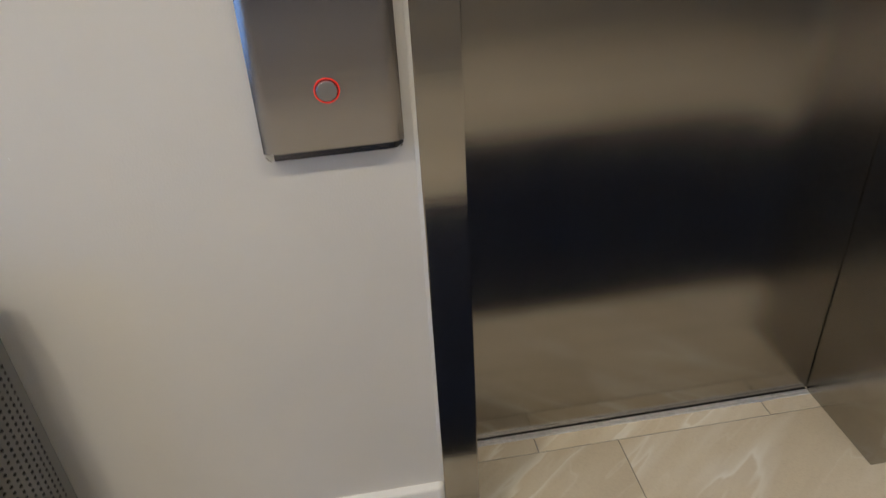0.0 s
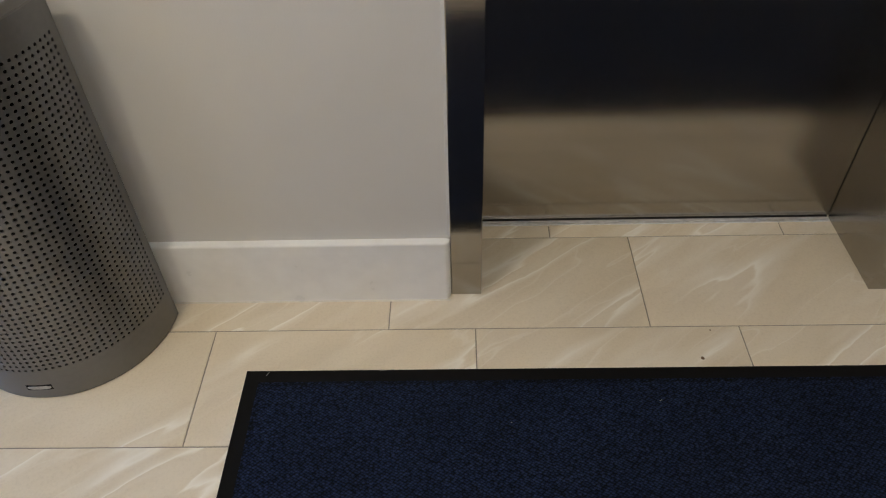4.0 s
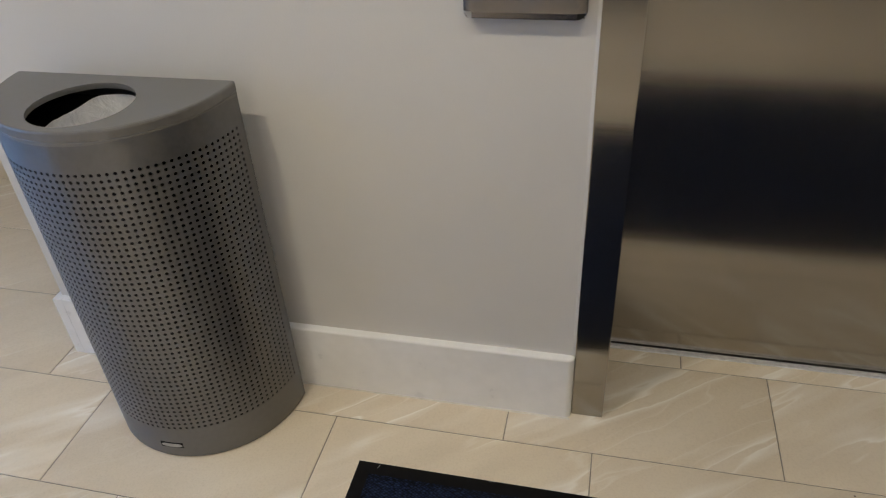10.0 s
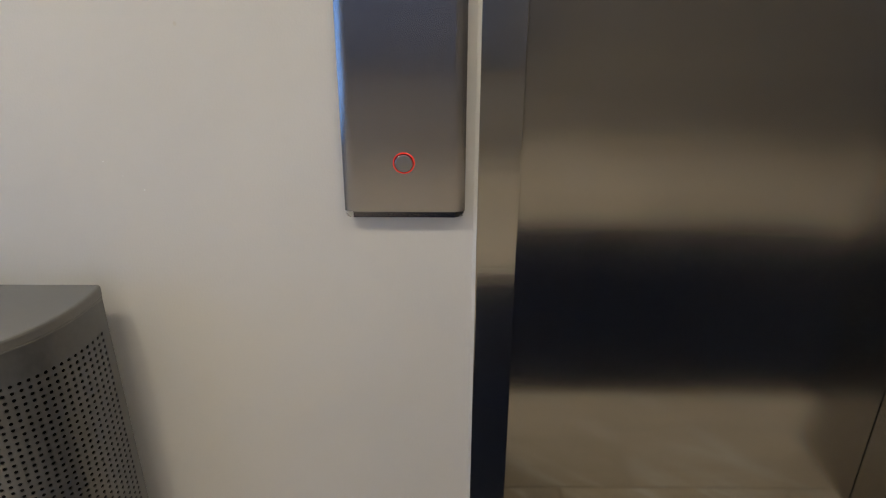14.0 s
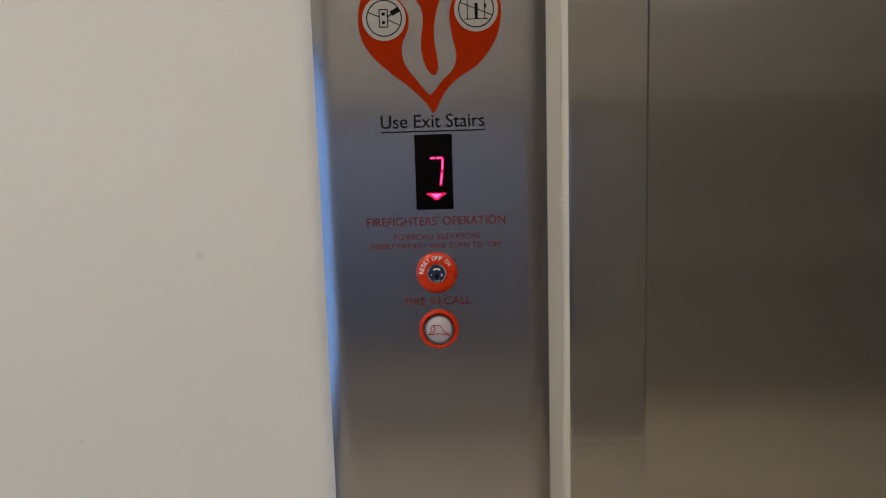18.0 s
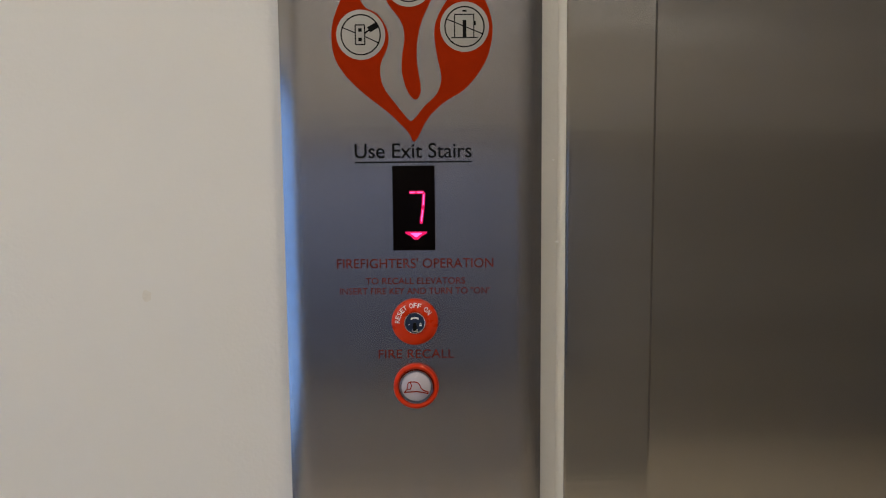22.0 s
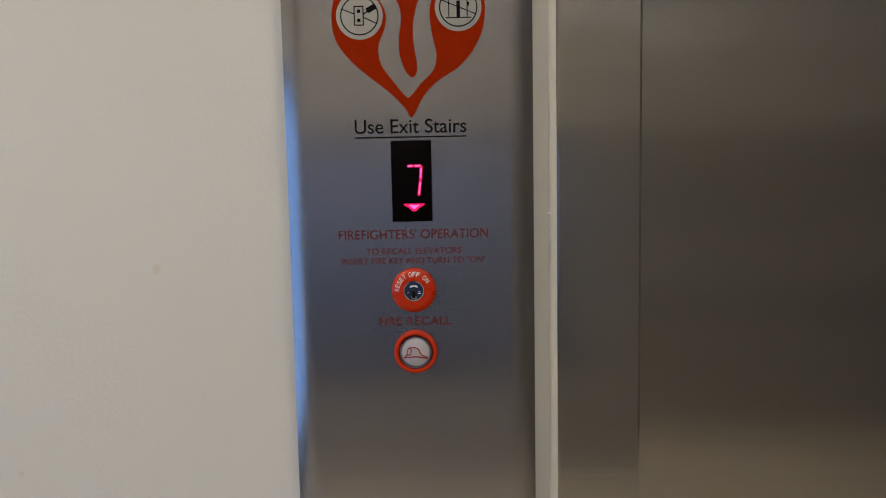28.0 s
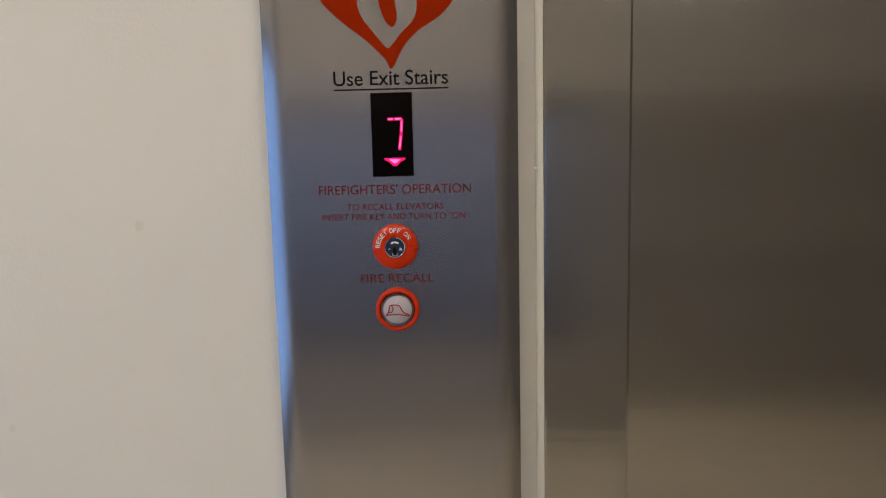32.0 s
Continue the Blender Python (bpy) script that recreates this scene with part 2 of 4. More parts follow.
def carpet():
    m, nodes, links, bsdf = mat_new("navy_carpet_pile")
    co = nodes.new("ShaderNodeTexCoord").outputs["Object"]
    v = nodes.new("ShaderNodeTexVoronoi")
    v.inputs["Scale"].default_value, v.inputs["Randomness"].default_value = 1.0, 0.45
    links.new(mapped(nodes, links, co, (150, 205, 150), (0, 0, radians(38))), v.inputs["Vector"])
    # Colour falls off from tuft to gap: shade between tufts put into it.
    tuft = ramp(nodes, [(0.0, (0.021, 0.034, 0.084)), (0.38, (0.0100, 0.0165, 0.042)), (0.66, (0.0025, 0.004, 0.007))])
    links.new(v.outputs["Distance"], tuft.inputs[0])
    yarn = noise_node(nodes, links, v.outputs["Position"], 1.7, 1)
    tone = ramp(nodes, [(0.32, (0.5, 0.54, 0.58)), (0.68, (1.5, 1.45, 1.4))])
    links.new(yarn.outputs[0], tone.inputs[0])
    wear = ramp(nodes, [(0.3, (0.82, 0.82, 0.82)), (0.7, (1.15, 1.15, 1.15))])
    links.new(noise_node(nodes, links, co, 4, 4).outputs[0], wear.inputs[0])
    c = mix(nodes, links, 1.0, tuft.outputs[0], tone.outputs[0], "MULTIPLY")
    links.new(mix(nodes, links, 1.0, c, wear.outputs[0], "MULTIPLY"), bsdf.inputs["Base Color"])
    bsdf.inputs["Roughness"].default_value = 0.95
    bsdf.inputs["Specular IOR Level"].default_value = 0.15
    bsdf.inputs["Sheen Weight"].default_value = 0.0
    inv = nodes.new("ShaderNodeMath")
    inv.operation = "SUBTRACT"
    inv.inputs[0].default_value = 1.0
    links.new(v.outputs["Distance"], inv.inputs[1])
    bump(nodes, links, bsdf, inv.outputs[0], 0.9, 0.003)
    return m


def bag_plastic():
    m, nodes, links, bsdf = mat_new("clear_white_bag_film")
    co = nodes.new("ShaderNodeTexCoord").outputs["Object"]
    n = noise_node(nodes, links, co, 28, 5, 0.6, 1.2)
    links.new(ramp(nodes, [(0.3, (0.62, 0.63, 0.66)), (0.7, (0.88, 0.89, 0.92))]).outputs[0], bsdf.inputs["Base Color"])
    links.new(n.outputs[0], nodes[-1].inputs[0])
    bsdf.inputs["Roughness"].default_value = 0.30
    bsdf.inputs["Specular IOR Level"].default_value, bsdf.inputs["Coat Weight"].default_value, bsdf.inputs["Coat Roughness"].default_value = 1.0, 1.0, 0.35
    bump(nodes, links, bsdf, n.outputs[0], 0.6, 0.012)
    return m


def spun_cap(cx, cz):
    """Turned steel: the grain runs in rings round the button's middle."""
    m, nodes, links, bsdf = mat_new("turned_steel_cap")
    co = nodes.new("ShaderNodeTexCoord").outputs["Object"]
    sub = nodes.new("ShaderNodeVectorMath")
    sub.operation = "SUBTRACT"
    sub.inputs[1].default_value = (cx, 0, cz)
    links.new(co, sub.inputs[0])
    cross = nodes.new("ShaderNodeVectorMath")
    cross.operation = "CROSS_PRODUCT"
    cross.inputs[1].default_value = (0, 1, 0)
    links.new(sub.outputs[0], cross.inputs[0])
    ring = nodes.new("ShaderNodeVectorMath")
    ring.operation = "NORMALIZE"
    links.new(cross.outputs[0], ring.inputs[0])
    links.new(ring.outputs[0], bsdf.inputs["Tangent"])
    bsdf.inputs["Base Color"].default_value = (0.36, 0.357, 0.355, 1)
    bsdf.inputs["Metallic"].default_value, bsdf.inputs["Roughness"].default_value, bsdf.inputs["Anisotropic"].default_value = 1.0, 0.3, 0.9
    return m


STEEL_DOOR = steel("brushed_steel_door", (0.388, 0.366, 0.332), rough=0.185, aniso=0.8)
STEEL_FRAME = steel("brushed_steel_frame", (0.395, 0.373, 0.338), rough=0.16, aniso=0.8)
STEEL_PANEL = steel("brushed_steel_panel", (0.405, 0.386, 0.378), rough=0.22, aniso=0.8)
SPUN = plain("spun_steel", (0.55, 0.54, 0.53), 0.28, 1.0, 0.12, 300)
ALU = plain("worn_aluminium", (0.80, 0.79, 0.80), 0.42, 0.6, 0.12, 60)
WALL = wall_paint("warm_white_wall_paint", (0.70, 0.676, 0.638))
WALL_BACK = wall_paint("taupe_wall_paint", (0.39, 0.36, 0.317))
WALL_UPPER = wall_paint("soft_white_wall_paint", (0.62, 0.585, 0.53))
WALL_EAST = wall_paint("dark_reflected_wall_paint", (0.24, 0.22, 0.192))
CEILING = wall_paint("white_ceiling_paint", (0.80, 0.79, 0.77))
TRIM = plain("white_trim_paint", (0.86, 0.855, 0.845), 0.32, 0.0, 0.03, 22, coat=0.1)
CAULK = plain("cream_caulk", (0.70, 0.66, 0.58), 0.5, 0.0, 0.10, 60)
GROUT = plain("grey_brown_grout", (0.27, 0.24, 0.20), 0.9, 0.0, 0.15, 90)
TILE = stone_tile()
CARPET = carpet()
RUBBER = plain("black_rubber", (0.0065, 0.006, 0.006), 0.75, 0.0, 0.25, 40, spec=0.12)
BIN = satin("taupe_metallic_enamel", (0.205, 0.205, 0.205), 0.38, 0.92, 0.85)
BIN_LID = plain("taupe_lid_enamel", (0.235, 0.23, 0.22), 0.42, 0.6, 0.05, 70)
# Near-black: the shade in gaps and hollow insides, put into the colour.
DARK = plain("dark_interior", (0.012, 0.012, 0.012), 0.7, 0.0, 0.2, 20)
BLACK = plain("black_print", (0.006, 0.006, 0.006), 0.6, 0.0, 0.1, 80, spec=0.04)
GLOSS_BLACK = plain("black_acrylic", (0.003, 0.002, 0.002), 0.3, 0.0, 0.1, 20, spec=0.04)
ORANGE = plain("orange_red_enamel", (0.285, 0.018, 0.001), 0.6, 0.0, 0.05, 90, spec=0.03)
ORANGE_RING = plain("glossy_orange_ring", (0.54, 0.027, 0.002), 0.30, 0.0, 0.04, 90, coat=0.05, spec=0.25)
RED_PRINT = plain("dark_red_print", (0.165, 0.019, 0.009), 0.6, 0.0, 0.08, 300, spec=0.04)
WHITE_PRINT = plain("white_print", (0.78, 0.76, 0.74), 0.5, 0.0, 0.04, 90)
LENS = plain("white_button_lens", (0.45, 0.41, 0.45), 0.25, 0.0, 0.03, 60, coat=0.5)
SIGN_DISC = plain("silver_sign_disc", (0.38, 0.365, 0.34), 0.4, 0.7, 0.05, 90)
LED = plain("lit_led", (0.3, 0.0, 0.05), 0.4, emit=1.0, emit_color=(0.95, 0.002, 0.15))
LED_CORE = plain("bright_led_core", (1.0, 0.2, 0.5), 0.4, emit=1.6, emit_color=(1.0, 0.12, 0.55))
HALO = plain("lit_red_ring", (0.30, 0.012, 0.008), 0.12, emit=0.75, emit_color=(1.0, 0.04, 0.025), coat=1.0)
HALO_DEEP = plain("dark_red_groove", (0.06, 0.003, 0.003), 0.15, emit=0.05, emit_color=(1.0, 0.03, 0.015), coat=1.0)
LAMP_LENS = plain("lit_lamp_lens", (1, 0.9, 0.78), 0.5, emit=14.0, emit_color=(1.0, 0.86, 0.70))
LAMP_LENS_DIM = plain("lit_strip_lens", (1, 0.95, 0.88), 0.5, emit=4.0, emit_color=(1.0, 0.93, 0.83))
BADGE = plain("grey_badge_metal", (0.46, 0.455, 0.44), 0.5, 0.7, 0.15, 60)
BAG = bag_plastic()
CHROME = plain("bright_chrome", (0.62, 0.62, 0.62), 0.12, 1.0, 0.15, 220)
# Chrome lock face; the blue it mirrors is put into the base colour.
NAVY_FACE = plain("navy_mirrored_face", (0.030, 0.045, 0.085), 0.22, 0.35, 0.1, 200)
LOCK = plain("smoky_chrome", (0.40, 0.405, 0.43), 0.10, 1.0, 0.3, 220)
TAB_LIGHT = plain("pale_corner_tab", (0.62, 0.60, 0.56), 0.5)
SPECK = plain("white_paint_fleck", (0.85, 0.85, 0.84), 0.4)
LINT = plain("dull_lint", (0.30, 0.29, 0.27), 0.8)
STAIN = plain("yellowed_smudge", (0.655, 0.615, 0.55), 0.55, 0.0, 0.05, 300)
CHIP = plain("brown_chip", (0.16, 0.10, 0.06), 0.8)
FRAME_DARK = plain("dark_bronze_frame", (0.05, 0.045, 0.04), 0.4, 0.5)


def daylight(name, strength, lo, hi, fade=None):
    m, nodes, links, bsdf = mat_new(name)
    co = nodes.new("ShaderNodeTexCoord").outputs["Object"]
    n = noise_node(nodes, links, co, 0.6, 3)
    r = ramp(nodes, [(0.3, lo), (0.7, hi)])
    links.new(n.outputs[0], r.inputs[0])
    bsdf.inputs["Base Color"].default_value = (0, 0, 0, 1)
    links.new(r.outputs[0], bsdf.inputs["Emission Color"])
    bsdf.inputs["Emission Strength"].default_value = strength
    if fade:
        height = nodes.new("ShaderNodeSeparateXYZ")
        links.new(co, height.inputs[0])
        rise = nodes.new("ShaderNodeMapRange")
        for sock, v in zip(("From Min", "From Max", "To Min", "To Max"), fade):
            rise.inputs[sock].default_value = v
        links.new(height.outputs[2], rise.inputs["Value"])
        links.new(rise.outputs[0], bsdf.inputs["Emission Strength"])
    return m


def glass():
    m, nodes, links, bsdf = mat_new("clear_glass")
    bsdf.inputs["Transmission Weight"].default_value = 1.0
    bsdf.inputs["Roughness"].default_value = 0.0
    bsdf.inputs["IOR"].default_value = 1.45
    return m


DAY, DAY_DIM = daylight("daylight_backdrop", 3.3, (0.20, 0.42, 1.0), (0.30, 0.54, 1.0)), daylight("shaded_daylight_backdrop", 0.52, (0.51, 0.58, 0.87), (0.61, 0.68, 0.94), (0.5, 1.7, 0.27, 0.74))
GLASS = glass()


# ---------------------------------------------------------------- mesh helpers
def mesh_of(name, bm, material, angle=35):
    bmesh.ops.recalc_face_normals(bm, faces=bm.faces)
    me = bpy.data.meshes.new(name)
    bm.to_mesh(me)
    bm.free()
    me.materials.append(material)
    if angle:
        me.shade_smooth()
        me.set_sharp_from_angle(angle=radians(angle))
    return me


def part(name, bm, material, parent=None, label="", angle=35):
    """Links a bmesh as one mesh object under a thing, or as a thing of its own."""
    ob = new(name, mesh_of(name, bm, material, angle))
    ob.parent = parent
    return tagged(ob, label)


def thing(name, label, category, group="", at=(0, 0, 0)):
    ob = new(name)
    ob.empty_display_size = 0.05
    ob.location = at
    bpy.context.view_layer.update()
    return tagged(ob, label, category, group)


def box(x0, x1, y0, y1, z0, z1, bevel=0.0, segs=2, bm=None):
    own = bm is None
    bm = bm or bmesh.new()
    vs = bmesh.ops.create_cube(bm, size=1.0)["verts"]
    for v in vs:
        v.co = Vector(((x0 + x1) / 2 + v.co.x * (x1 - x0), (y0 + y1) / 2 + v.co.y * (y1 - y0), (z0 + z1) / 2 + v.co.z * (z1 - z0)))
    if bevel:
        es = list({e for v in vs for e in v.link_edges})
        bmesh.ops.bevel(bm, geom=es, offset=bevel, segments=segs, profile=0.6, affect="EDGES")
    return bm


def prism(points, lo, hi, axis="z", bm=None):
    """A closed outline pushed from lo to hi along an axis. Outline pairs: (x, y) for z, (x, z) for y, (y, z) for x."""
    bm = bm or bmesh.new()
    put = {"z": lambda a, b, c: (a, b, c), "y": lambda a, b, c: (a, c, b), "x": lambda a, b, c: (c, a, b)}[axis]
    low = [bm.verts.new(put(a, b, lo)) for a, b in points]
    top = [bm.verts.new(put(a, b, hi)) for a, b in points]
    n = len(points)
    bm.faces.new(low), bm.faces.new(top)
    for i in range(n):
        bm.faces.new((low[i], low[(i + 1) % n], top[(i + 1) % n], top[i]))
    return bm


def turned(profile, cx, cz, front, segs=40, bm=None):
    """A round part on the front of the panel. Profile: (radius, height above the face); height points to -y."""
    bm = bm or bmesh.new()
    rings = []
    for r, h in profile:
        if r < 1e-6:
            rings.append([bm.verts.new((cx, front - h, cz))])
        else:
            rings.append([bm.verts.new((cx + r * math.cos(a), front - h, cz + r * math.sin(a))) for a in (2 * math.pi * i / segs for i in range(segs))])
    for a, b in zip(rings, rings[1:]):
        for i in range(segs):
            j = (i + 1) % segs
            if len(a) == 1 and len(b) > 1:
                bm.faces.new((a[0], b[i], b[j]))
            elif len(b) == 1 and len(a) > 1:
                bm.faces.new((a[i], a[j], b[0]))
            elif len(a) > 1:
                bm.faces.new((a[i], a[j], b[j], b[i]))
    return bm


def arc(cx, cy, r, a0, a1, n):
    return [(cx + r * math.cos(radians(a0 + (a1 - a0) * i / n)), cy + r * math.sin(radians(a0 + (a1 - a0) * i / n))) for i in range(n + 1)]


def spline(points, steps=4):
    """A smooth closed outline through a few control points."""
    out, n = [], len(points)
    for i in range(n):
        p0, p1, p2, p3 = (Vector(points[(i + k) % n]) for k in (-1, 0, 1, 2))
        for s in range(steps):
            t = s / steps
            q = 0.5 * (2 * p1 + (p2 - p0) * t + (2 * p0 - 5 * p1 + 4 * p2 - p3) * t * t + (3 * p1 - p0 - 3 * p2 + p3) * t ** 3)
            out.append((q.x, q.y))
    return out


def lettering(name, words, cx, cz, width, height, front, material, parent, label="", turn=0.0, bold=0.0, thick=0.0004):
    """Raised print in the built-in font, fitted to a width and capital height, centred at cx with its feet at cz."""
    curve = bpy.data.curves.new(name, "FONT")
    curve.body, curve.size, curve.offset = words, 1.0, bold
    ob = new(name, curve)
    deps = bpy.context.evaluated_depsgraph_get()
    me = bpy.data.meshes.new_from_object(ob.evaluated_get(deps))
    bpy.data.objects.remove(ob)
    co = np.array([v.co[:] for v in me.vertices])
    x0, x1 = co[:, 0].min(), co[:, 0].max()
    sx, sz = width / (x1 - x0), height / 0.70
    c, s = math.cos(turn), math.sin(turn)
    for v in me.vertices:
        x, z = (v.co.x - (x0 + x1) / 2) * sx, v.co.y * sz
        v.co = (cx + c * x - s * z, front - thick, cz + s * x + c * z)
    me.materials.append(material)
    out = new(name, me)
    out.parent = parent
    return tagged(out, label)


# ---------------------------------------------------------------- the large structure
WALL_Y, X_END, OPEN_L, OPEN_R, JAMB = 0.004, -1.311, 0.070, 0.987, 0.070
ROOM_L, ROOM_R, ROOM_B, HALL_F = -2.55, 2.7, -2.95, 3.2

bm = box(X_END, 0.004, WALL_Y, 0.30, 0, CEIL)
box(OPEN_R + JAMB - 0.004, ROOM_R, WALL_Y, 0.30, 0, CEIL, bm=bm)
box(0.004, OPEN_R + JAMB - 0.004, WALL_Y, 0.30, 2.19, CEIL, bm=bm)
wall_north = tagged(part("wall_north", bm, WALL, angle=0), "warm white painted wall with the elevator opening", "wall", kind="structure")
tagged(part("wall_corridor", box(X_END, X_END + 0.15, 0.30, HALL_F, 0, CEIL), WALL, angle=0), "warm white painted wall beside the corridor", "wall", kind="structure")
# The facing wall, unseen: taupe below, white above the window to brighten reflections.
W2, BREAK_Z = (-2.1, 0.44, 0.50, 1.70), 1.74
south = box(ROOM_L, W2[0], ROOM_B - 0.12, ROOM_B, 0, BREAK_Z)
box(W2[1], ROOM_R, ROOM_B - 0.12, ROOM_B, 0, BREAK_Z, bm=south)
box(W2[0], W2[1], ROOM_B - 0.12, ROOM_B, 0, W2[2], bm=south)
box(W2[0], W2[1], ROOM_B - 0.12, ROOM_B, W2[3], BREAK_Z, bm=south)
tagged(part("wall_south", south, WALL_BACK, angle=0), "plain unseen wall, dark taupe to darken the steel's reflections with a wide window", "wall", kind="structure")
tagged(part("wall_south_upper", box(ROOM_L, ROOM_R, ROOM_B - 0.12, ROOM_B + 0.004, BREAK_Z, CEIL), WALL_UPPER, angle=0), "unseen upper wall above the wide window, white to brighten reflections", "wall", kind="structure")
# Unseen side wall, painted dark to keep the steel's reflections down.
tagged(part("wall_east", box(ROOM_R, ROOM_R + 0.12, ROOM_B, 0.30, 0, CEIL), WALL_EAST, angle=0), "plain unseen wall, dark taupe to darken the steel's reflections", "wall", kind="structure")
tagged(part("wall_corridor_end", box(ROOM_L, X_END + 0.15, HALL_F, HALL_F + 0.12, 0, CEIL), WALL, angle=0), "plain white wall closing the corridor", "wall", kind="structure")
bm = box(ROOM_L - 0.14, ROOM_L, ROOM_B, -2.4, 0, CEIL)
box(ROOM_L - 0.14, ROOM_L, 0.28, HALL_F, 0, CEIL, bm=bm)
box(ROOM_L - 0.14, ROOM_L, -2.4, 0.28, 1.95, CEIL, bm=bm)
box(ROOM_L - 0.14, ROOM_L, -2.4, 0.28, 0, 0.12, bm=bm)
tagged(part("wall_west", bm, WALL, angle=0), "warm white wall round a wide window", "wall", kind="structure")
tagged(part("ceiling", box(ROOM_L, ROOM_R, ROOM_B, HALL_F, CEIL, CEIL + 0.1), CEILING, angle=0), "plain white painted ceiling", "ceiling", kind="structure")
tagged(part("shaft_back", box(-0.02, OPEN_R + 0.12, 0.33, 0.36, 0, 2.3), DARK, angle=0), "dark lift shaft behind the door", "wall", kind="structure")

window_1 = tagged(new("window_1"), "wide window with dark bronze frame beside the lobby", "window", kind="structure")
for k in range(3):
    wy = -2.4 + 1.31 * k
    part("window_frame", box(ROOM_L - 0.10, ROOM_L - 0.04, wy, wy + 0.06, 0.12, 1.95, 0.004), FRAME_DARK, window_1)
    if k < 2:
        for wz in (0.12, 1.89):
            part("window_rail", box(ROOM_L - 0.098, ROOM_L - 0.042, wy + 0.06, wy + 1.31, wz, wz + 0.06, 0.004), FRAME_DARK, window_1)
        pane = part("pane", box(ROOM_L - 0.074, ROOM_L - 0.066, wy + 0.06, wy + 1.31, 0.18, 1.89), GLASS, window_1, angle=0)
        pane.visible_shadow = False

window_2 = tagged(new("window_2"), "wide window with dark bronze frame facing the elevator", "window", kind="structure")
for wx in (W2[0], W2[1] - 0.05):
    part("window_frame", box(wx, wx + 0.05, ROOM_B - 0.09, ROOM_B - 0.03, W2[2], W2[3], 0.003), FRAME_DARK, window_2)
for wz in (W2[2], W2[3] - 0.05):
    part("window_rail", box(W2[0] + 0.05, W2[1] - 0.05, ROOM_B - 0.088, ROOM_B - 0.032, wz, wz + 0.05, 0.003), FRAME_DARK, window_2)
pane = part("pane", box(W2[0] + 0.05, W2[1] - 0.05, ROOM_B - 0.064, ROOM_B - 0.056, W2[2] + 0.05, W2[3] - 0.05), GLASS, window_2, angle=0)
pane.visible_shadow = False
tagged(part("backdrop_south", box(-3.8, 1.6, ROOM_B - 1.5, ROOM_B - 1.48, -0.3, 2.4), DAY_DIM, angle=0), "dim blue daylight outside the window", "backdrop", kind="structure")
tagged(part("backdrop", box(ROOM_L - 1.3, ROOM_L - 1.28, -5, 5, -0.4, 3.2), DAY, angle=0), "pale blue daylight outside the wide window", "backdrop", kind="structure")

floor = tagged(part("floor", box(ROOM_L - 1.2, ROOM_R, ROOM_B, HALL_F, -0.12, -0.0022), GROUT, angle=0), "beige stone-look tile floor with thin grey joints", "floor", kind="structure")

# Baseboards: tall, square, eased top edge.
BB_H, BB_Y = 0.184, -0.016


def baseboard_profile(y_front, y_back):
    return [(y_back, 0.0), (y_front, 0.0), (y_front, BB_H - 0.005)] + [(y_front + 0.005 - a, BB_H - 0.005 + b) for a, b in arc(0, 0, 0.005, 18, 72, 3)] + [(y_front + 0.005, BB_H), (y_back, BB_H)]


board = bmesh.new()
cuts = []
for bx, inset in ((X_END + 0.012, 0.0), (-0.0165, 0.0), (-0.0130, 0.0009), (-0.0070, 0.0052), (-0.0030, 0.0105)):
    cuts.append([board.verts.new((bx, y, z if z < 0.01 else z - inset * 0.3)) for y, z in baseboard_profile(BB_Y + inset, WALL_Y)])
for a, b in zip(cuts, cuts[1:]):
    for k in range(len(a)):
        board.faces.new((a[k], a[(k + 1) % len(a)], b[(k + 1) % len(a)], b[k]))
board.faces.new(cuts[0]), board.faces.new(cuts[-1])
tagged(part("baseboard", board, TRIM), "tall white painted baseboard left of the elevator frame", "baseboard", kind="structure").name = "baseboard_west"
tagged(part("baseboard_east", prism(baseboard_profile(BB_Y, WALL_Y), OPEN_R + JAMB + 0.003, ROOM_R, "x"), TRIM), "tall white painted baseboard beside the elevator frame", "baseboard", kind="structure")
bm = prism([(X_END - 0.0145, BB_Y), (X_END + 0.0115, BB_Y), (X_END + 0.0115, WALL_Y), (X_END, WALL_Y), (X_END, HALL_F), (X_END - 0.014, HALL_F)], 0, BB_H, "z")
tagged(part("baseboard_corner", bm, TRIM), "white baseboard turning the wall's outer corner", "baseboard", kind="structure")

# Caulk along the foot of the baseboard and beside the steel frame, laid unevenly.
def bead(x0, x1, fixed, size, along, seed, n=60, ragged=0.6):
    bm = bmesh.new()
    rows = []
    for i in range(n + 1):
        s = x0 + (x1 - x0) * i / n
        k = size * (0.85 + ragged * abs(noise.noise((s * 14, seed, 0.3))))
        if along == "x":
            rows.append([bm.verts.new(p) for p in ((s, fixed + 0.001, 0), (s, fixed - k, 0.0002), (s, fixed - k * 0.5, k * 0.45), (s, fixed + 0.001, k * 0.7))])
        else:
            rows.append([bm.verts.new(p) for p in ((fixed + 0.001, WALL_Y, s), (fixed - k, WALL_Y - 0.0002, s), (fixed - k * 0.45, WALL_Y - k * 0.5, s), (fixed + 0.001, WALL_Y - k * 0.75, s))])
    for a, b in zip(rows, rows[1:]):
        for i in range(3):
            bm.faces.new((a[i], a[i + 1], b[i + 1], b[i]))
    return bm


tagged(part("trim_caulk_floor", bead(-1.29, -0.004, BB_Y, 0.0035, "x", 1.0), CAULK), "uneven cream caulk line along the baseboard", "caulk", kind="structure")
tagged(part("trim_caulk_frame", bead(0.19, 2.13, -0.0028, 0.0060, "z", 4.0, 160, 0.2), WALL), "painted caulk bead beside the steel frame", "caulk", kind="structure")

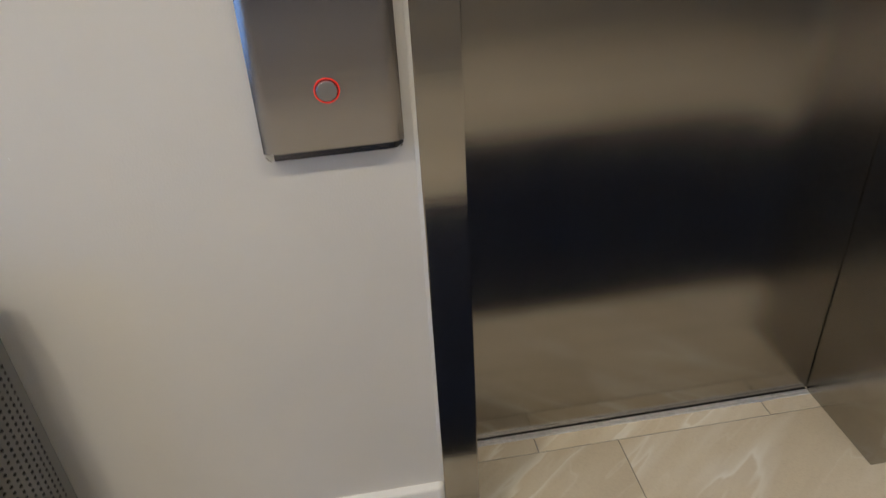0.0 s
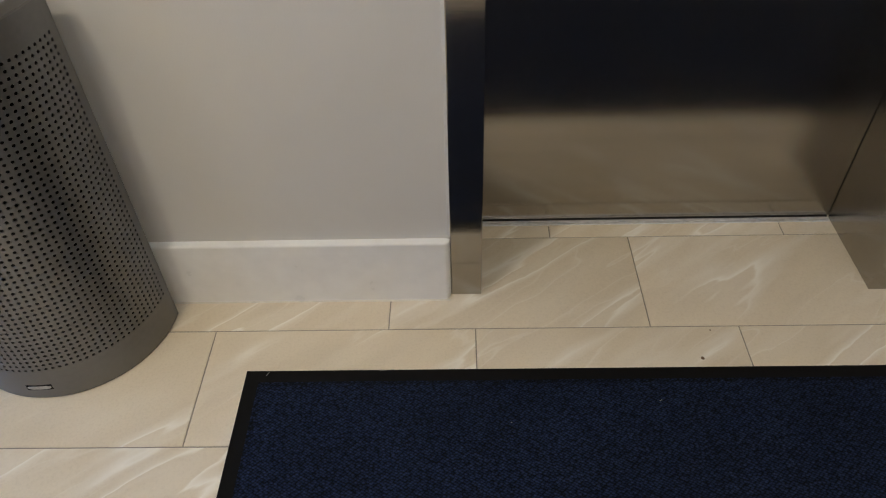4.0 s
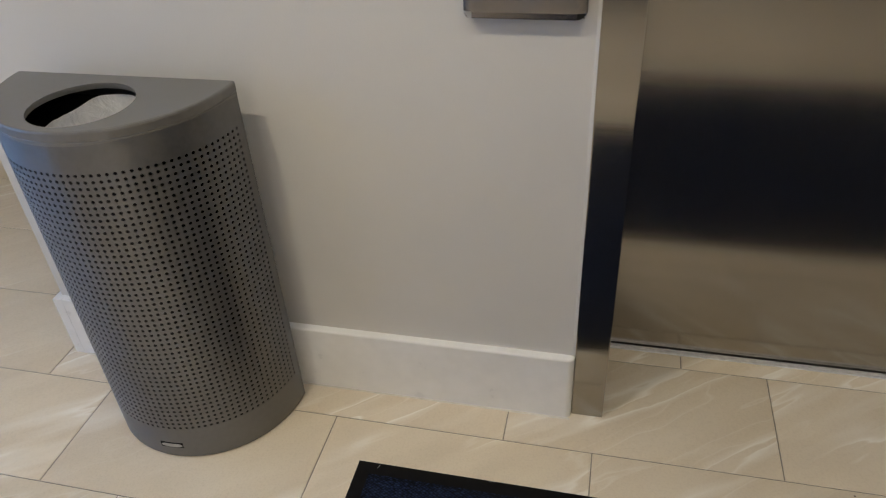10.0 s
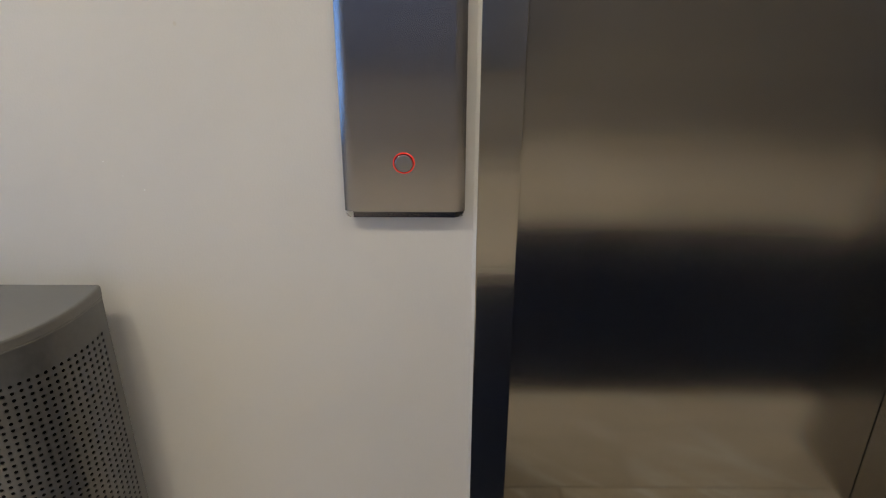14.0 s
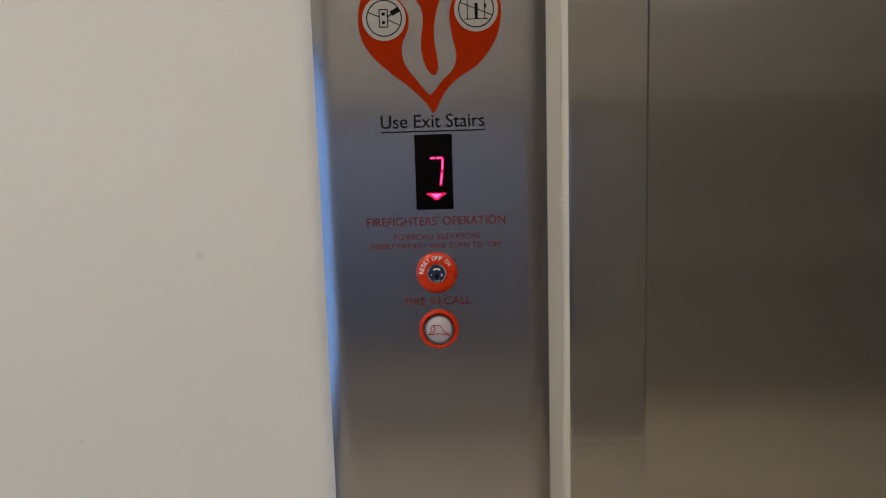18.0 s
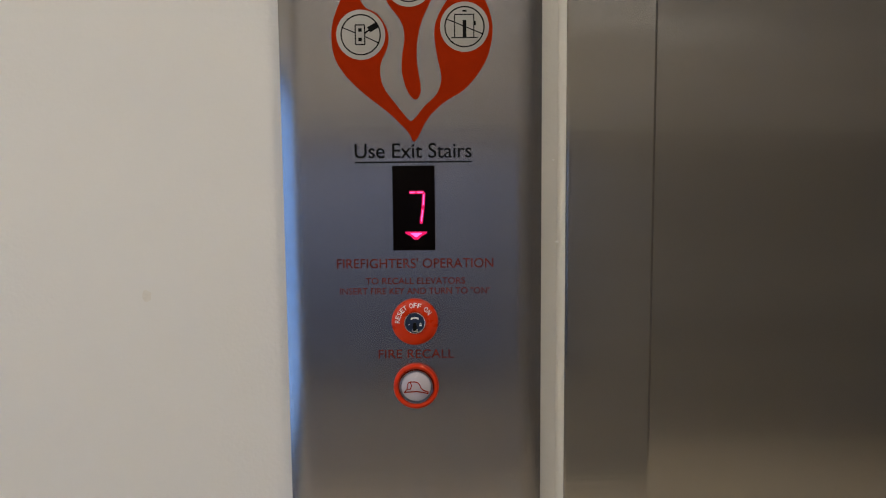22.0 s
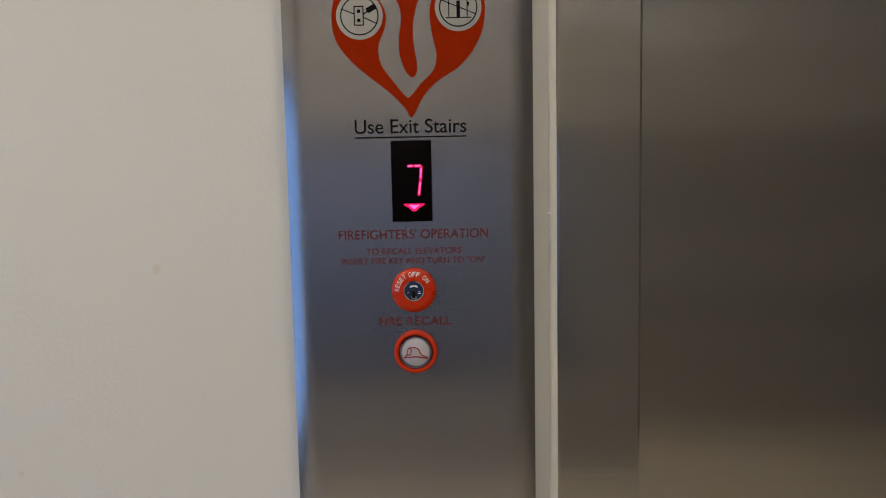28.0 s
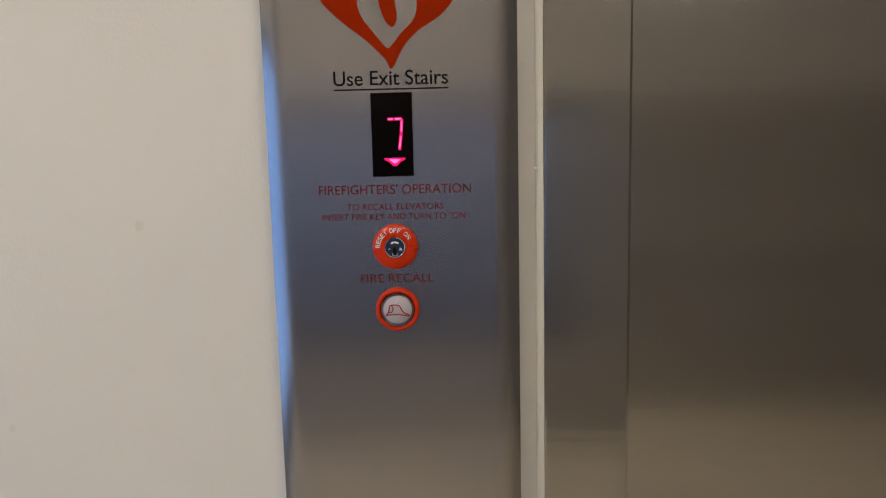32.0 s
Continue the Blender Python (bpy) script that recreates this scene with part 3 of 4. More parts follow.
for bx, bz, br in ((-0.0085, 1.4645, 0.0016), (-0.0120, 1.5300, 0.0009)):
    bm = bmesh.new()
    bmesh.ops.create_icosphere(bm, subdivisions=2, radius=br)
    for v in bm.verts:
        v.co = Vector((bx + v.co.x, -0.0006 + v.co.y * 0.6, bz + v.co.z * 0.7))
    part("caulk_blob", bm, TRIM, wall_north, "small hardened drop of caulk")

# ---------------------------------------------------------------- elevator entrance
frame_thing = thing("elevator_frame", "brushed stainless steel elevator door frame set in the wall", "door frame")
JAMB_BACK = 0.2585
for x0 in (0.0, OPEN_R):
    out = -0.0018 if x0 == 0.0 else 0.0
    part("jamb", box(x0 + out, x0 + JAMB, 0, JAMB_BACK, 0.0006, 2.13, 0.0024), STEEL_FRAME, frame_thing, angle=0)
part("header", box(0, OPEN_R + JAMB, 0, JAMB_BACK, 2.1306, 2.20, 0.0012), STEEL_FRAME, frame_thing, angle=0)

door = thing("elevator_door", "closed brushed stainless steel sliding elevator door", "door")
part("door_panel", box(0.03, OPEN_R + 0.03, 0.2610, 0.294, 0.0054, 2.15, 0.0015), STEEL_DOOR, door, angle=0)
part("door_guide", box(0.2, 0.3, 0.270, 0.286, 0.0032, 0.009), DARK, door)

sill = thing("elevator_sill", "worn ribbed aluminium door sill flush with the tiles", "sill")
ribs = [(0.2405, 0.0), (0.2405, 0.0016), (0.2415, 0.0028), (0.2478, 0.0028), (0.2484, 0.0006), (0.2502, 0.0006), (0.2508, 0.0028), (0.2572, 0.0028), (0.2578, -0.0008), (0.2578, -0.0018), (0.2405, -0.0018)]
part("sill_plate", prism(ribs, 0.0705, OPEN_R - 0.0005, "x"), ALU, sill, "bright worn aluminium nosing", angle=0)
# Flat black sheet gives the shaded gap under the door.
part("guide_channel", box(0.0705, OPEN_R - 0.0005, 0.2582, 0.296, 0.0003, 0.0012), DARK, sill, "door channel, the shade of its gap put in as near-black")

# ---------------------------------------------------------------- hall station
PX, FACE = -0.1225, -0.022
PL, PR, P_BOT, P_TOP, ROLL, SWEEP = -0.2240, -0.0233, 0.9460, 1.8000, 0.0340, 36
station = thing("hall_station", "tall brushed steel elevator call station with fire signs", "call panel")
in_x = ROLL * math.sin(radians(SWEEP))
outline = [(PL, WALL_Y), (PL, FACE + ROLL * (1 - math.cos(radians(SWEEP))) + 0.0006)]
outline += arc(PL + in_x, FACE + ROLL, ROLL, 270 - SWEEP, 270, 10) + [(PL + in_x + 0.0004, FACE)]
outline += [(PR - in_x - 0.0004, FACE)] + arc(PR - in_x, FACE + ROLL, ROLL, 270, 270 + SWEEP, 10)
outline += [(PR, FACE + ROLL * (1 - math.cos(radians(SWEEP))) + 0.0006), (PR, WALL_Y)]
cover = part("cover", prism(outline, P_BOT, P_TOP, "z"), STEEL_PANEL, station, angle=50)
lip = [(WALL_Y, 0.9345), (-0.0186, 0.9345), (-0.0190, 0.9352), (-0.0192, 0.9372), (FACE + 0.0012, 0.9442), (FACE + 0.0010, 0.9459), (WALL_Y, 0.9459)]
part("bottom_lip", prism(lip, PL + 0.0140, PR - 0.0160, "x"), STEEL_PANEL, cover, angle=50)
for cx, sgn in ((PL + 0.0138, -1), (PR - 0.0158, 1)):
    reach = 0.0128 if sgn < 0 else 0.0150
    tab = [(cx, 0.9458), (cx + sgn * reach, 0.9458), (cx + sgn * reach * 0.96, 0.9425), (cx + sgn * reach * 0.80, 0.9384), (cx + sgn * reach * 0.46, 0.9352), (cx, 0.9342)]
    # The left tab is pale, the right one near black.
    part("corner_tab", prism(tab, -0.0165, WALL_Y, "y"), TAB_LIGHT if sgn < 0 else DARK, cover)
    part("corner_edge", prism([(a - 0.0002 * sgn, b - 0.0006) for a, b in tab[1:5]] + [(a - 0.0014 * sgn, b + 0.0008) for a, b in tab[4:0:-1]], -0.0195, -0.0166, "y"), SPUN, cover)

# Flame sign: two outer flames joined in a point, one inner flame, three discs. Millimetres from its middle.
FZ = 1.600
LEFT_IN = [(-40, 69), (-40, 55), (-35, 45), (-25, 39), (-18, 27), (-18.5, 15), (-24, 1), (-22, -14), (-12, -28), (-3, -39)]
RIGHT_IN = [(1, -38.5), (9, -29), (19, -19), (22, -7), (19, 8), (17, 25), (20, 38), (31, 55), (43, 64)]
RIGHT_OUT = [(52, 69), (52, 57), (58, 43), (61, 28), (58, 10), (50, -5), (39, -17), (23, -27), (11, -39), (1.5, -55.5)]
LEFT_OUT = [(-4, -48), (-18, -34), (-37, -19), (-51, -5), (-59, 10), (-60, 30), (-53, 50), (-44, 62)]
INNER = [(20, 66), (16, 52), (8, 35), (4, 18), (4, 2), (6.5, -16), (3, -24), (-3, -19), (-7.5, -5), (-7.5, 8), (-5.5, 22), (-8, 34), (-18, 48), (-23.5, 64), (-20, 80), (-8, 94), (0, 112), (7, 98), (17, 82)]


def plate(name, outline_mm, lift, material, parent, label="", smooth=4):
    pts = spline(outline_mm, smooth) if smooth else outline_mm
    bm = prism([(PX + a / 1000, FZ + b / 1000) for a, b in pts], FACE - lift, FACE + 0.0005, "y")
    return part(name, bm, material, parent, label, angle=0)


sign = plate("flame_sign", LEFT_IN + RIGHT_IN + RIGHT_OUT + LEFT_OUT, 0.0003, ORANGE, station, "orange-red twin flame sign")
plate("inner_flame", INNER, 0.0003, ORANGE, sign)


def disc(name, cx, cz, r, lift, material, parent, r_in=0.0, label=""):
    x, z = PX + cx / 1000, FZ + cz / 1000
    prof = [(r / 1000, -0.0003), (r / 1000, lift), (r_in / 1000, lift)]
    if r_in:
        prof.append((r_in / 1000, -0.0003))
    return part(name, turned(prof, x, z, FACE, 48), material, parent, label)


def bars(name, strips, cx, cz, lift, parent):
    """Thin print strokes: (x0, z0, x1, z1, width), in millimetres from the disc's middle."""
    bm = bmesh.new()
    for x0, z0, x1, z1, w in strips:
        d = Vector((x1 - x0, z1 - z0))
        n = Vector((-d.y, d.x)).normalized() * w / 2
        pts = [(x0 + n.x, z0 + n.y), (x1 + n.x, z1 + n.y), (x1 - n.x, z1 - n.y), (x0 - n.x, z0 - n.y)]
        prism([(PX + (cx + a) / 1000, FZ + (cz + b) / 1000) for a, b in pts], FACE - lift, FACE, "y", bm)
    return part(name, bm, BLACK, parent, angle=0)


STAIR_MARK = [(-5.2, -11.2, -1.6, -8.9, 3.4), (-2.6, -8.4, 1.4, -6.4, 4.0), (1.0, -5.6, 5.6, -4.4, 4.2), (0.2, -4.4, 0.2, 6.6, 3.2), (0.2, -2.6, 4.6, -1.4, 2.4)]
CALL_MARK = [(-4, -7.5, -4, 7.5, 0.9), (3, -7.5, 3, 7.5, 0.9), (-4, 7.2, 3, 7.2, 0.9), (-4, -7.2, 3, -7.2, 0.9), (-1.8, 3.5, 0.8, 3.5, 2.6), (-1.8, -3.5, 0.8, -3.5, 2.6), (3, 1, 7, 4, 1.2), (6, 3.5, 13, 7.5, 4.4), (-14.3, 5.6, -4, 1.4, 0.8), (3, -1.2, 14, -6.4, 0.8)]
LIFT_MARK = [(-7.5, -8, -7.5, 9, 0.8), (7, -8, 7, 9, 0.8), (-7.9, 9, 7.4, 9, 0.8), (-10, -8, 10, -8, 0.8), (-14, 6, 14, -5.5, 0.8), (0, -8, 0, 5, 2.8), (8, 1, 8, 4, 1.3), (-1.6, 11.6, 1.6, 11.6, 1.2)]
for cx, cz, marks in ((-38.3, 24.3, CALL_MARK), (-1.8, 63.0, STAIR_MARK), (39.8, 29.6, LIFT_MARK)):
    badge = disc("pictogram_disc", cx, cz, 18.4, 0.0006, SIGN_DISC, sign)
    disc("pictogram_ring", cx, cz, 15.2, 0.0008, BLACK, badge, 14.2)
    bars("pictogram", marks, cx, cz, 0.0008, badge)

lettering("exit_lettering", "Use Exit Stairs", PX, 1.5322, 0.0895, 0.0112, FACE, BLACK, station, "black printed words", bold=0.004)
part("exit_underline", box(PX - 0.0447, PX + 0.0447, FACE - 0.0003, FACE, 1.5284, 1.5295), BLACK, station)

display = part("floor_display", box(PX - 0.0163, PX + 0.0163, FACE - 0.0012, FACE + 0.001, 1.4610, 1.5262, 0.0004), GLOSS_BLACK, station, "black acrylic floor indicator")


def stroke(pts, w, bm):
    for (x0, z0), (x1, z1) in zip(pts, pts[1:]):
        d = Vector((x1 - x0, z1 - z0))
        e = d.normalized() * w * 0.15
        n = Vector((-d.y, d.x)).normalized() * w / 2
        q = [(x0 + n.x * 0.6, z0 + n.y * 0.6), (x0 + e.x + n.x, z0 + e.y + n.y), (x1 - e.x + n.x, z1 - e.y + n.y), (x1 + n.x * 0.4, z1 + n.y * 0.4),
             (x1 - n.x * 0.4, z1 - n.y * 0.4), (x1 - e.x - n.x, z1 - e.y - n.y), (x0 + e.x - n.x, z0 + e.y - n.y), (x0 - n.x * 0.6, z0 - n.y * 0.6)]
        prism([(PX + a / 1000, 1.4936 + b / 1000) for a, b in q], FACE - 0.0016, FACE - 0.0011, "y", bm)


SEGMENTS = ([(-3.3, 12.2), (1.7, 12.2)], [(1.8, 12.2), (8.1, 12.2)], [(7.9, 12.2), (7.2, 0.8)], [(7.1, 0.6), (5.5, -11.9)])
bm = bmesh.new()
for seg in SEGMENTS:
    stroke(seg, 2.3, bm)
digit = part("digit", bm, LED, display, "glowing pink-red number seven", angle=0)
bm = bmesh.new()
for (xa, za), (xb, zb) in SEGMENTS:
    stroke([(xa + (xb - xa) * 0.14, za + (zb - za) * 0.14), (xa + (xb - xa) * 0.86, za + (zb - za) * 0.86)], 0.9, bm)
for v in bm.verts:
    v.co.y -= 0.0004
part("digit_core", bm, LED_CORE, digit, angle=0)


def arrow_shape(k, lift):
    pts = ((-8.4, -17.2), (8.4, -17.2), (8.2, -18.6), (4.6, -20.4), (1.4, -23.4), (-1.4, -23.4), (-4.6, -20.4), (-8.2, -18.6))
    return prism([(PX + (a * k + 1.6) / 1000, 1.4928 + (-19.4 + (b + 19.4) * k) / 1000) for a, b in pts], FACE - lift, FACE - 0.0011, "y")


arrow = part("arrow", arrow_shape(1.0, 0.0016), LED, display, "glowing pink-red down arrow", angle=0)
part("arrow_core", arrow_shape(0.5, 0.0020), LED_CORE, arrow, angle=0)

lettering("operation_lettering", "FIREFIGHTERS' OPERATION", PX + 0.0005, 1.4473, 0.1212, 0.0074, FACE, RED_PRINT, station, "dark red printed words", bold=-0.004)
lettering("recall_lettering", "TO RECALL ELEVATORS", PX + 0.0005, 1.4347, 0.0772, 0.0050, FACE, RED_PRINT, station, "dark red printed words", bold=-0.004)
lettering("key_lettering", "INSERT FIRE KEY AND TURN TO \"ON\"", PX + 0.0003, 1.4268, 0.1170, 0.0050, FACE, RED_PRINT, station, "dark red printed words", bold=-0.004)
lettering("fire_recall_lettering", "FIRE RECALL", PX + 0.0005, 1.3758, 0.0592, 0.0070, FACE, RED_PRINT, station, "dark red printed words", bold=-0.004)

KX, KZ = PX - 0.0002, 1.4050
key = part("key_switch", turned([(0.0182, -0.0005), (0.0182, 0.0028), (0.0172, 0.0040), (0.0098, 0.0052), (0.0086, 0.0048), (0.0084, 0.0)], KX, KZ, FACE), ORANGE_RING, station, "glossy orange key switch ring", 60)
part("lock_cylinder", turned([(0.0086, 0.0), (0.0086, 0.0060), (0.0082, 0.0066), (0.0077, 0.0064), (0.0076, 0.0054), (0.0, 0.0052)], KX, KZ, FACE, 36), CHROME, key, "thin chrome lock rim")
lock_face = part("lock_face", turned([(0.0074, 0.0052), (0.0073, 0.0060), (0.0, 0.0060)], KX, KZ, FACE, 36), NAVY_FACE, key, "chrome lock face, its mirrored blue put in as navy colour")
bm = bmesh.new()
for i in range(7):
    a = radians(128 - i * 12.7)
    w = 0.0005 if i in (1, 4) else 0.00036
    x, z = KX + 0.0044 * math.cos(a), KZ + 0.0010 + 0.0030 * math.sin(a)
    prism([(x - w, z - 0.0007), (x + w, z - 0.0007), (x + w, z + 0.0007), (x - w, z + 0.0007)], FACE - 0.0062, FACE - 0.0059, "y", bm)
prism([(KX + 0.0034, KZ - 0.0024), (KX + 0.0056, KZ - 0.0024), (KX + 0.0056, KZ - 0.0018), (KX + 0.0034, KZ - 0.0018)], FACE - 0.0062, FACE - 0.0059, "y", bm)
prism([(KX + 0.0036, KZ - 0.0010), (KX + 0.0054, KZ - 0.0010), (KX + 0.0054, KZ - 0.0005), (KX + 0.0036, KZ - 0.0005)], FACE - 0.0062, FACE - 0.0059, "y", bm)
prism([(KX - 0.0054, KZ - 0.0016), (KX - 0.0042, KZ - 0.0008), (KX - 0.0040, KZ - 0.0013)], FACE - 0.0062, FACE - 0.0059, "y", bm)
part("lock_marks", bm, WHITE_PRINT, lock_face, "tiny white marks", angle=0)
part("slot_guard", box(KX - 0.0022, KX + 0.0022, FACE - 0.0066, FACE - 0.0058, KZ - 0.0068, KZ - 0.0046, 0.0003), CHROME, lock_face, "chrome tongue")
part("key_slot", prism([(KX - 0.0012, KZ - 0.0060), (KX + 0.0012, KZ - 0.0060), (KX + 0.0016, KZ - 0.0030), (KX + 0.0011, KZ + 0.0004), (KX - 0.0011, KZ + 0.0004), (KX - 0.0016, KZ - 0.0030)], FACE - 0.0072, FACE - 0.0060, "y"), BLACK, key)
def ring_words(words, middle, span):
    """Letters round the upper half of the key ring."""
    for i, ch in enumerate(words):
        a = radians(middle + span / 2 - span * i / max(1, len(words) - 1))
        r = 0.0118
        lettering("ring_letter", ch, KX + r * math.cos(a), KZ + r * math.sin(a), 0.0026, 0.0038, FACE - 0.0049, WHITE_PRINT, key, turn=a - math.pi / 2, bold=0.006)
ring_words("RESET", 149, 52)
ring_words("OFF", 88, 27)
ring_words("ON", 43, 14)

HX, HZ = PX + 0.0002, 1.3538
recall = part("recall_button", turned([(0.0178, -0.0005), (0.0178, 0.0036), (0.0170, 0.0050), (0.0152, 0.0052), (0.0143, 0.0042), (0.0141, 0.0)], HX, HZ, FACE), ORANGE_RING, station, "glossy orange button ring", 60)
part("button_bezel", turned([(0.0141, 0.0), (0.0141, 0.0030), (0.0138, 0.0034), (0.0135, 0.0050), (0.0131, 0.0054), (0.0127, 0.0050), (0.0123, 0.0036), (0.0119, 0.0034), (0.0118, 0.0)], HX, HZ, FACE), LOCK, recall, "thin smoky chrome bezel", 60)
lens = part("button_lens", turned([(0.0117, 0.0), (0.0117, 0.0038), (0.0110, 0.0046), (0.0, 0.0050)], HX, HZ, FACE), LENS, recall, "white plastic button face", 60)
BRIM = [(-9.3, -4.2), (-7.2, -1.8), (-6.4, 2.6), (-5.8, 3.7), (-4.2, 4.1), (-1, 4.2), (1.3, 3.5), (2.8, 1.7), (3.9, -1.0), (5.6, -2.5), (9.4, -4.1), (9.2, -5.2), (6.5, -4.6), (0.4, -3.5), (-9.3, -4.2)]
SHIELD = [(-6.8, -1.7), (-4.8, -2.0), (-3.4, 1.0), (-4.5, 3.5)]
HELMET = list(zip(BRIM, BRIM[1:])) + list(zip(SHIELD, SHIELD[1:]))
bm = bmesh.new()
for (x0, z0), (x1, z1) in HELMET:
    d = Vector((x1 - x0, z1 - z0))
    n = Vector((-d.y, d.x)).normalized() * 0.36
    e = d.normalized() * 0.3
    q = [(x0 - e.x + n.x, z0 - e.y + n.y), (x1 + e.x + n.x, z1 + e.y + n.y), (x1 + e.x - n.x, z1 + e.y - n.y), (x0 - e.x - n.x, z0 - e.y - n.y)]
    prism([(HX + a / 1000, HZ + b / 1000) for a, b in q], FACE - 0.0053, FACE - 0.0046, "y", bm)
part("helmet_symbol", bm, ORANGE, lens, "orange helmet outline", angle=0)

BX, BZ = PX - 0.0012, 1.0320
call = part("call_button", turned([(0.0180, -0.0005), (0.0179, 0.0012), (0.0174, 0.0022), (0.0167, 0.0022), (0.0162, 0.0008)], BX, BZ, FACE, 48), HALO, station, "glowing red button ring", 60)
part("ring_groove", turned([(0.0163, 0.0008), (0.0158, 0.0003), (0.0146, 0.0003)], BX, BZ, FACE, 48), HALO_DEEP, call, "dark red gap round the button", 60)
cap = part("button_cap", turned([(0.0136, 0.0046), (0.0, 0.0046)], BX, BZ, FACE, 64), spun_cap(BX, BZ), call, "spun steel push button", 50)
part("cap_rim", turned([(0.0148, 0.0), (0.0148, 0.0030), (0.0144, 0.0041), (0.0136, 0.0047)], BX, BZ, FACE, 48), CHROME, cap, "bright rounded rim", 60)

# ---------------------------------------------------------------- litter bin
BIN_C, BIN_R, BIN_H = (-0.8795, -0.0555), 0.2310, 0.820
trash = thing("litter_bin", "taupe metal half-round perforated litter bin against the wall", "trash can", at=(BIN_C[0], BIN_C[1], 0))


def bin_part(name, bm, material, parent, label="", angle=35):
    for v in bm.verts:
        v.co.x -= BIN_C[0]
        v.co.y -= BIN_C[1]
    return part(name, bm, material, parent, label, angle)


def at_bin(deg, z, r=BIN_R):
    return (BIN_C[0] + r * math.sin(radians(deg)), BIN_C[1] - r * math.cos(radians(deg)), z)


COLS, ROWS, STEP_A, STEP_Z, Z_TOP, HOLE = 51, 50, 3.34, 0.01303, 0.7375, 0.0034
LEAN = 1.21
bm = bmesh.new()
verts = {}


def grid_vert(i, j):
    """Corner of the cell pattern: i counts half columns, j half rows."""
    if (i, j) not in verts:
        verts[i, j] = bm.verts.new(at_bin((i / 2 - COLS / 2) * STEP_A + LEAN, Z_TOP + STEP_Z / 2 - j / 2 * STEP_Z))
    return verts[i, j]


for c in range(COLS):
    for r in range(ROWS):
        rim = [grid_vert(2 * c + a, 2 * r + b) for a, b in ((0, 0), (1, 0), (2, 0), (2, 1), (2, 2), (1, 2), (0, 2), (0, 1))]
        mid_a, mid_z = (c + 0.5 - COLS / 2) * STEP_A + LEAN, Z_TOP - r * STEP_Z
        hole, deep = [], []
        for k in range(8):
            a = radians(135 - 45 * k)
            da = math.degrees(HOLE * math.cos(a) / BIN_R)
            hole.append(bm.verts.new(at_bin(mid_a + da, mid_z + HOLE * math.sin(a))))
            deep.append(bm.verts.new(at_bin(mid_a + da, mid_z + HOLE * math.sin(a), BIN_R - 0.0014)))
        for k in range(8):
            n = (k + 1) % 8
            bm.faces.new((rim[k], rim[n], hole[n], hole[k]))
            bm.faces.new((hole[k], hole[n], deep[n], deep[k]))
lo_z, hi_z = Z_TOP + STEP_Z / 2 - ROWS * STEP_Z, Z_TOP + STEP_Z / 2
edge = COLS / 2 * STEP_A
for j, z in ((0, 0.797), (2 * ROWS, 0.004)):
    far = [bm.verts.new(at_bin((i / 2 - COLS / 2) * STEP_A + LEAN, z)) for i in range(2 * COLS + 1)]
    for i in range(2 * COLS):
        bm.faces.new((grid_vert(i, j), grid_vert(i + 1, j), far[i + 1], far[i]))
for sgn, i in ((-1, 0), (1, 2 * COLS)):
    near = [grid_vert(i, j) for j in range(2 * ROWS + 1)]
    wide = [bm.verts.new((BIN_C[0] + sgn * BIN_R, BIN_C[1] + 0.004, v.co.z)) for v in near]
    for k in range(2 * ROWS):
        bm.faces.new((near[k], near[k + 1], wide[k + 1], wide[k]))
    for z, k in ((0.797, 0), (0.004, 2 * ROWS)):
        a = bm.verts.new(at_bin(sgn * edge + LEAN, z))
        b = bm.verts.new((BIN_C[0] + sgn * BIN_R, BIN_C[1] + 0.004, z))
        bm.faces.new((near[k], wide[k], b, a))
shell = bin_part("shell", bm, BIN, trash, "perforated taupe enamelled sheet", 40)
bm = box(BIN_C[0] - BIN_R, BIN_C[0] + BIN_R, BIN_C[1] + 0.0025, BIN_C[1] + 0.0045, 0.004, 0.797)
bin_part("back_panel", bm, BIN, trash)
liner = [at_bin(a, 0, BIN_R - 0.012)[:2] for a in range(-88, 89, 8)]
bm = bmesh.new()
lowv = [bm.verts.new((x, y, 0.01)) for x, y in liner]
topv = [bm.verts.new((x, y, 0.784)) for x, y in liner]
for k in range(len(liner)):
    n = (k + 1) % len(liner)
    bm.faces.new((lowv[k], lowv[n], topv[n], topv[k]))
bm.faces.new(lowv)
bin_part("inner_can", bm, DARK, trash, "dark inner can")
bm = bmesh.new()
band = [at_bin(a, 0, BIN_R - 0.003)[:2] for a in range(-90, 91, 6)]
prism(band, 0.0, 0.012, "z", bm)
bin_part("foot", bm, RUBBER, trash)

# Lid: flat half-round top with a rolled edge and a round hole.
HOLE_C, HOLE_R = (-0.880, -0.177), 0.0925
lid_out = [at_bin(a, 0, BIN_R + 0.0015)[:2] for a in np.linspace(-90, 90, 49)]
bm = bmesh.new()
levels = [(-0.0022, 0.792), (0.0, 0.7925), (0.0006, 0.7960), (0.0006, 0.7980), (0.0, 0.8000), (0.0012, 0.8025), (0.0012, 0.8155), (0.0, 0.8188), (-0.0028, BIN_H)]
rings = []
for grow, z in levels:
    rings.append([bm.verts.new((BIN_C[0] + (BIN_R + grow) * math.sin(radians(a)), min(BIN_C[1] + 0.0046, BIN_C[1] + 0.0046 - (BIN_R + grow + 0.0046) * math.cos(radians(a))), z)) for a in np.linspace(-90, 90, 49)])
for a, b in zip(rings, rings[1:]):
    for k in range(48):
        bm.faces.new((a[k], a[k + 1], b[k + 1], b[k]))
    bm.faces.new((a[48], a[0], b[0], b[48]))
ring_top = rings[-1]
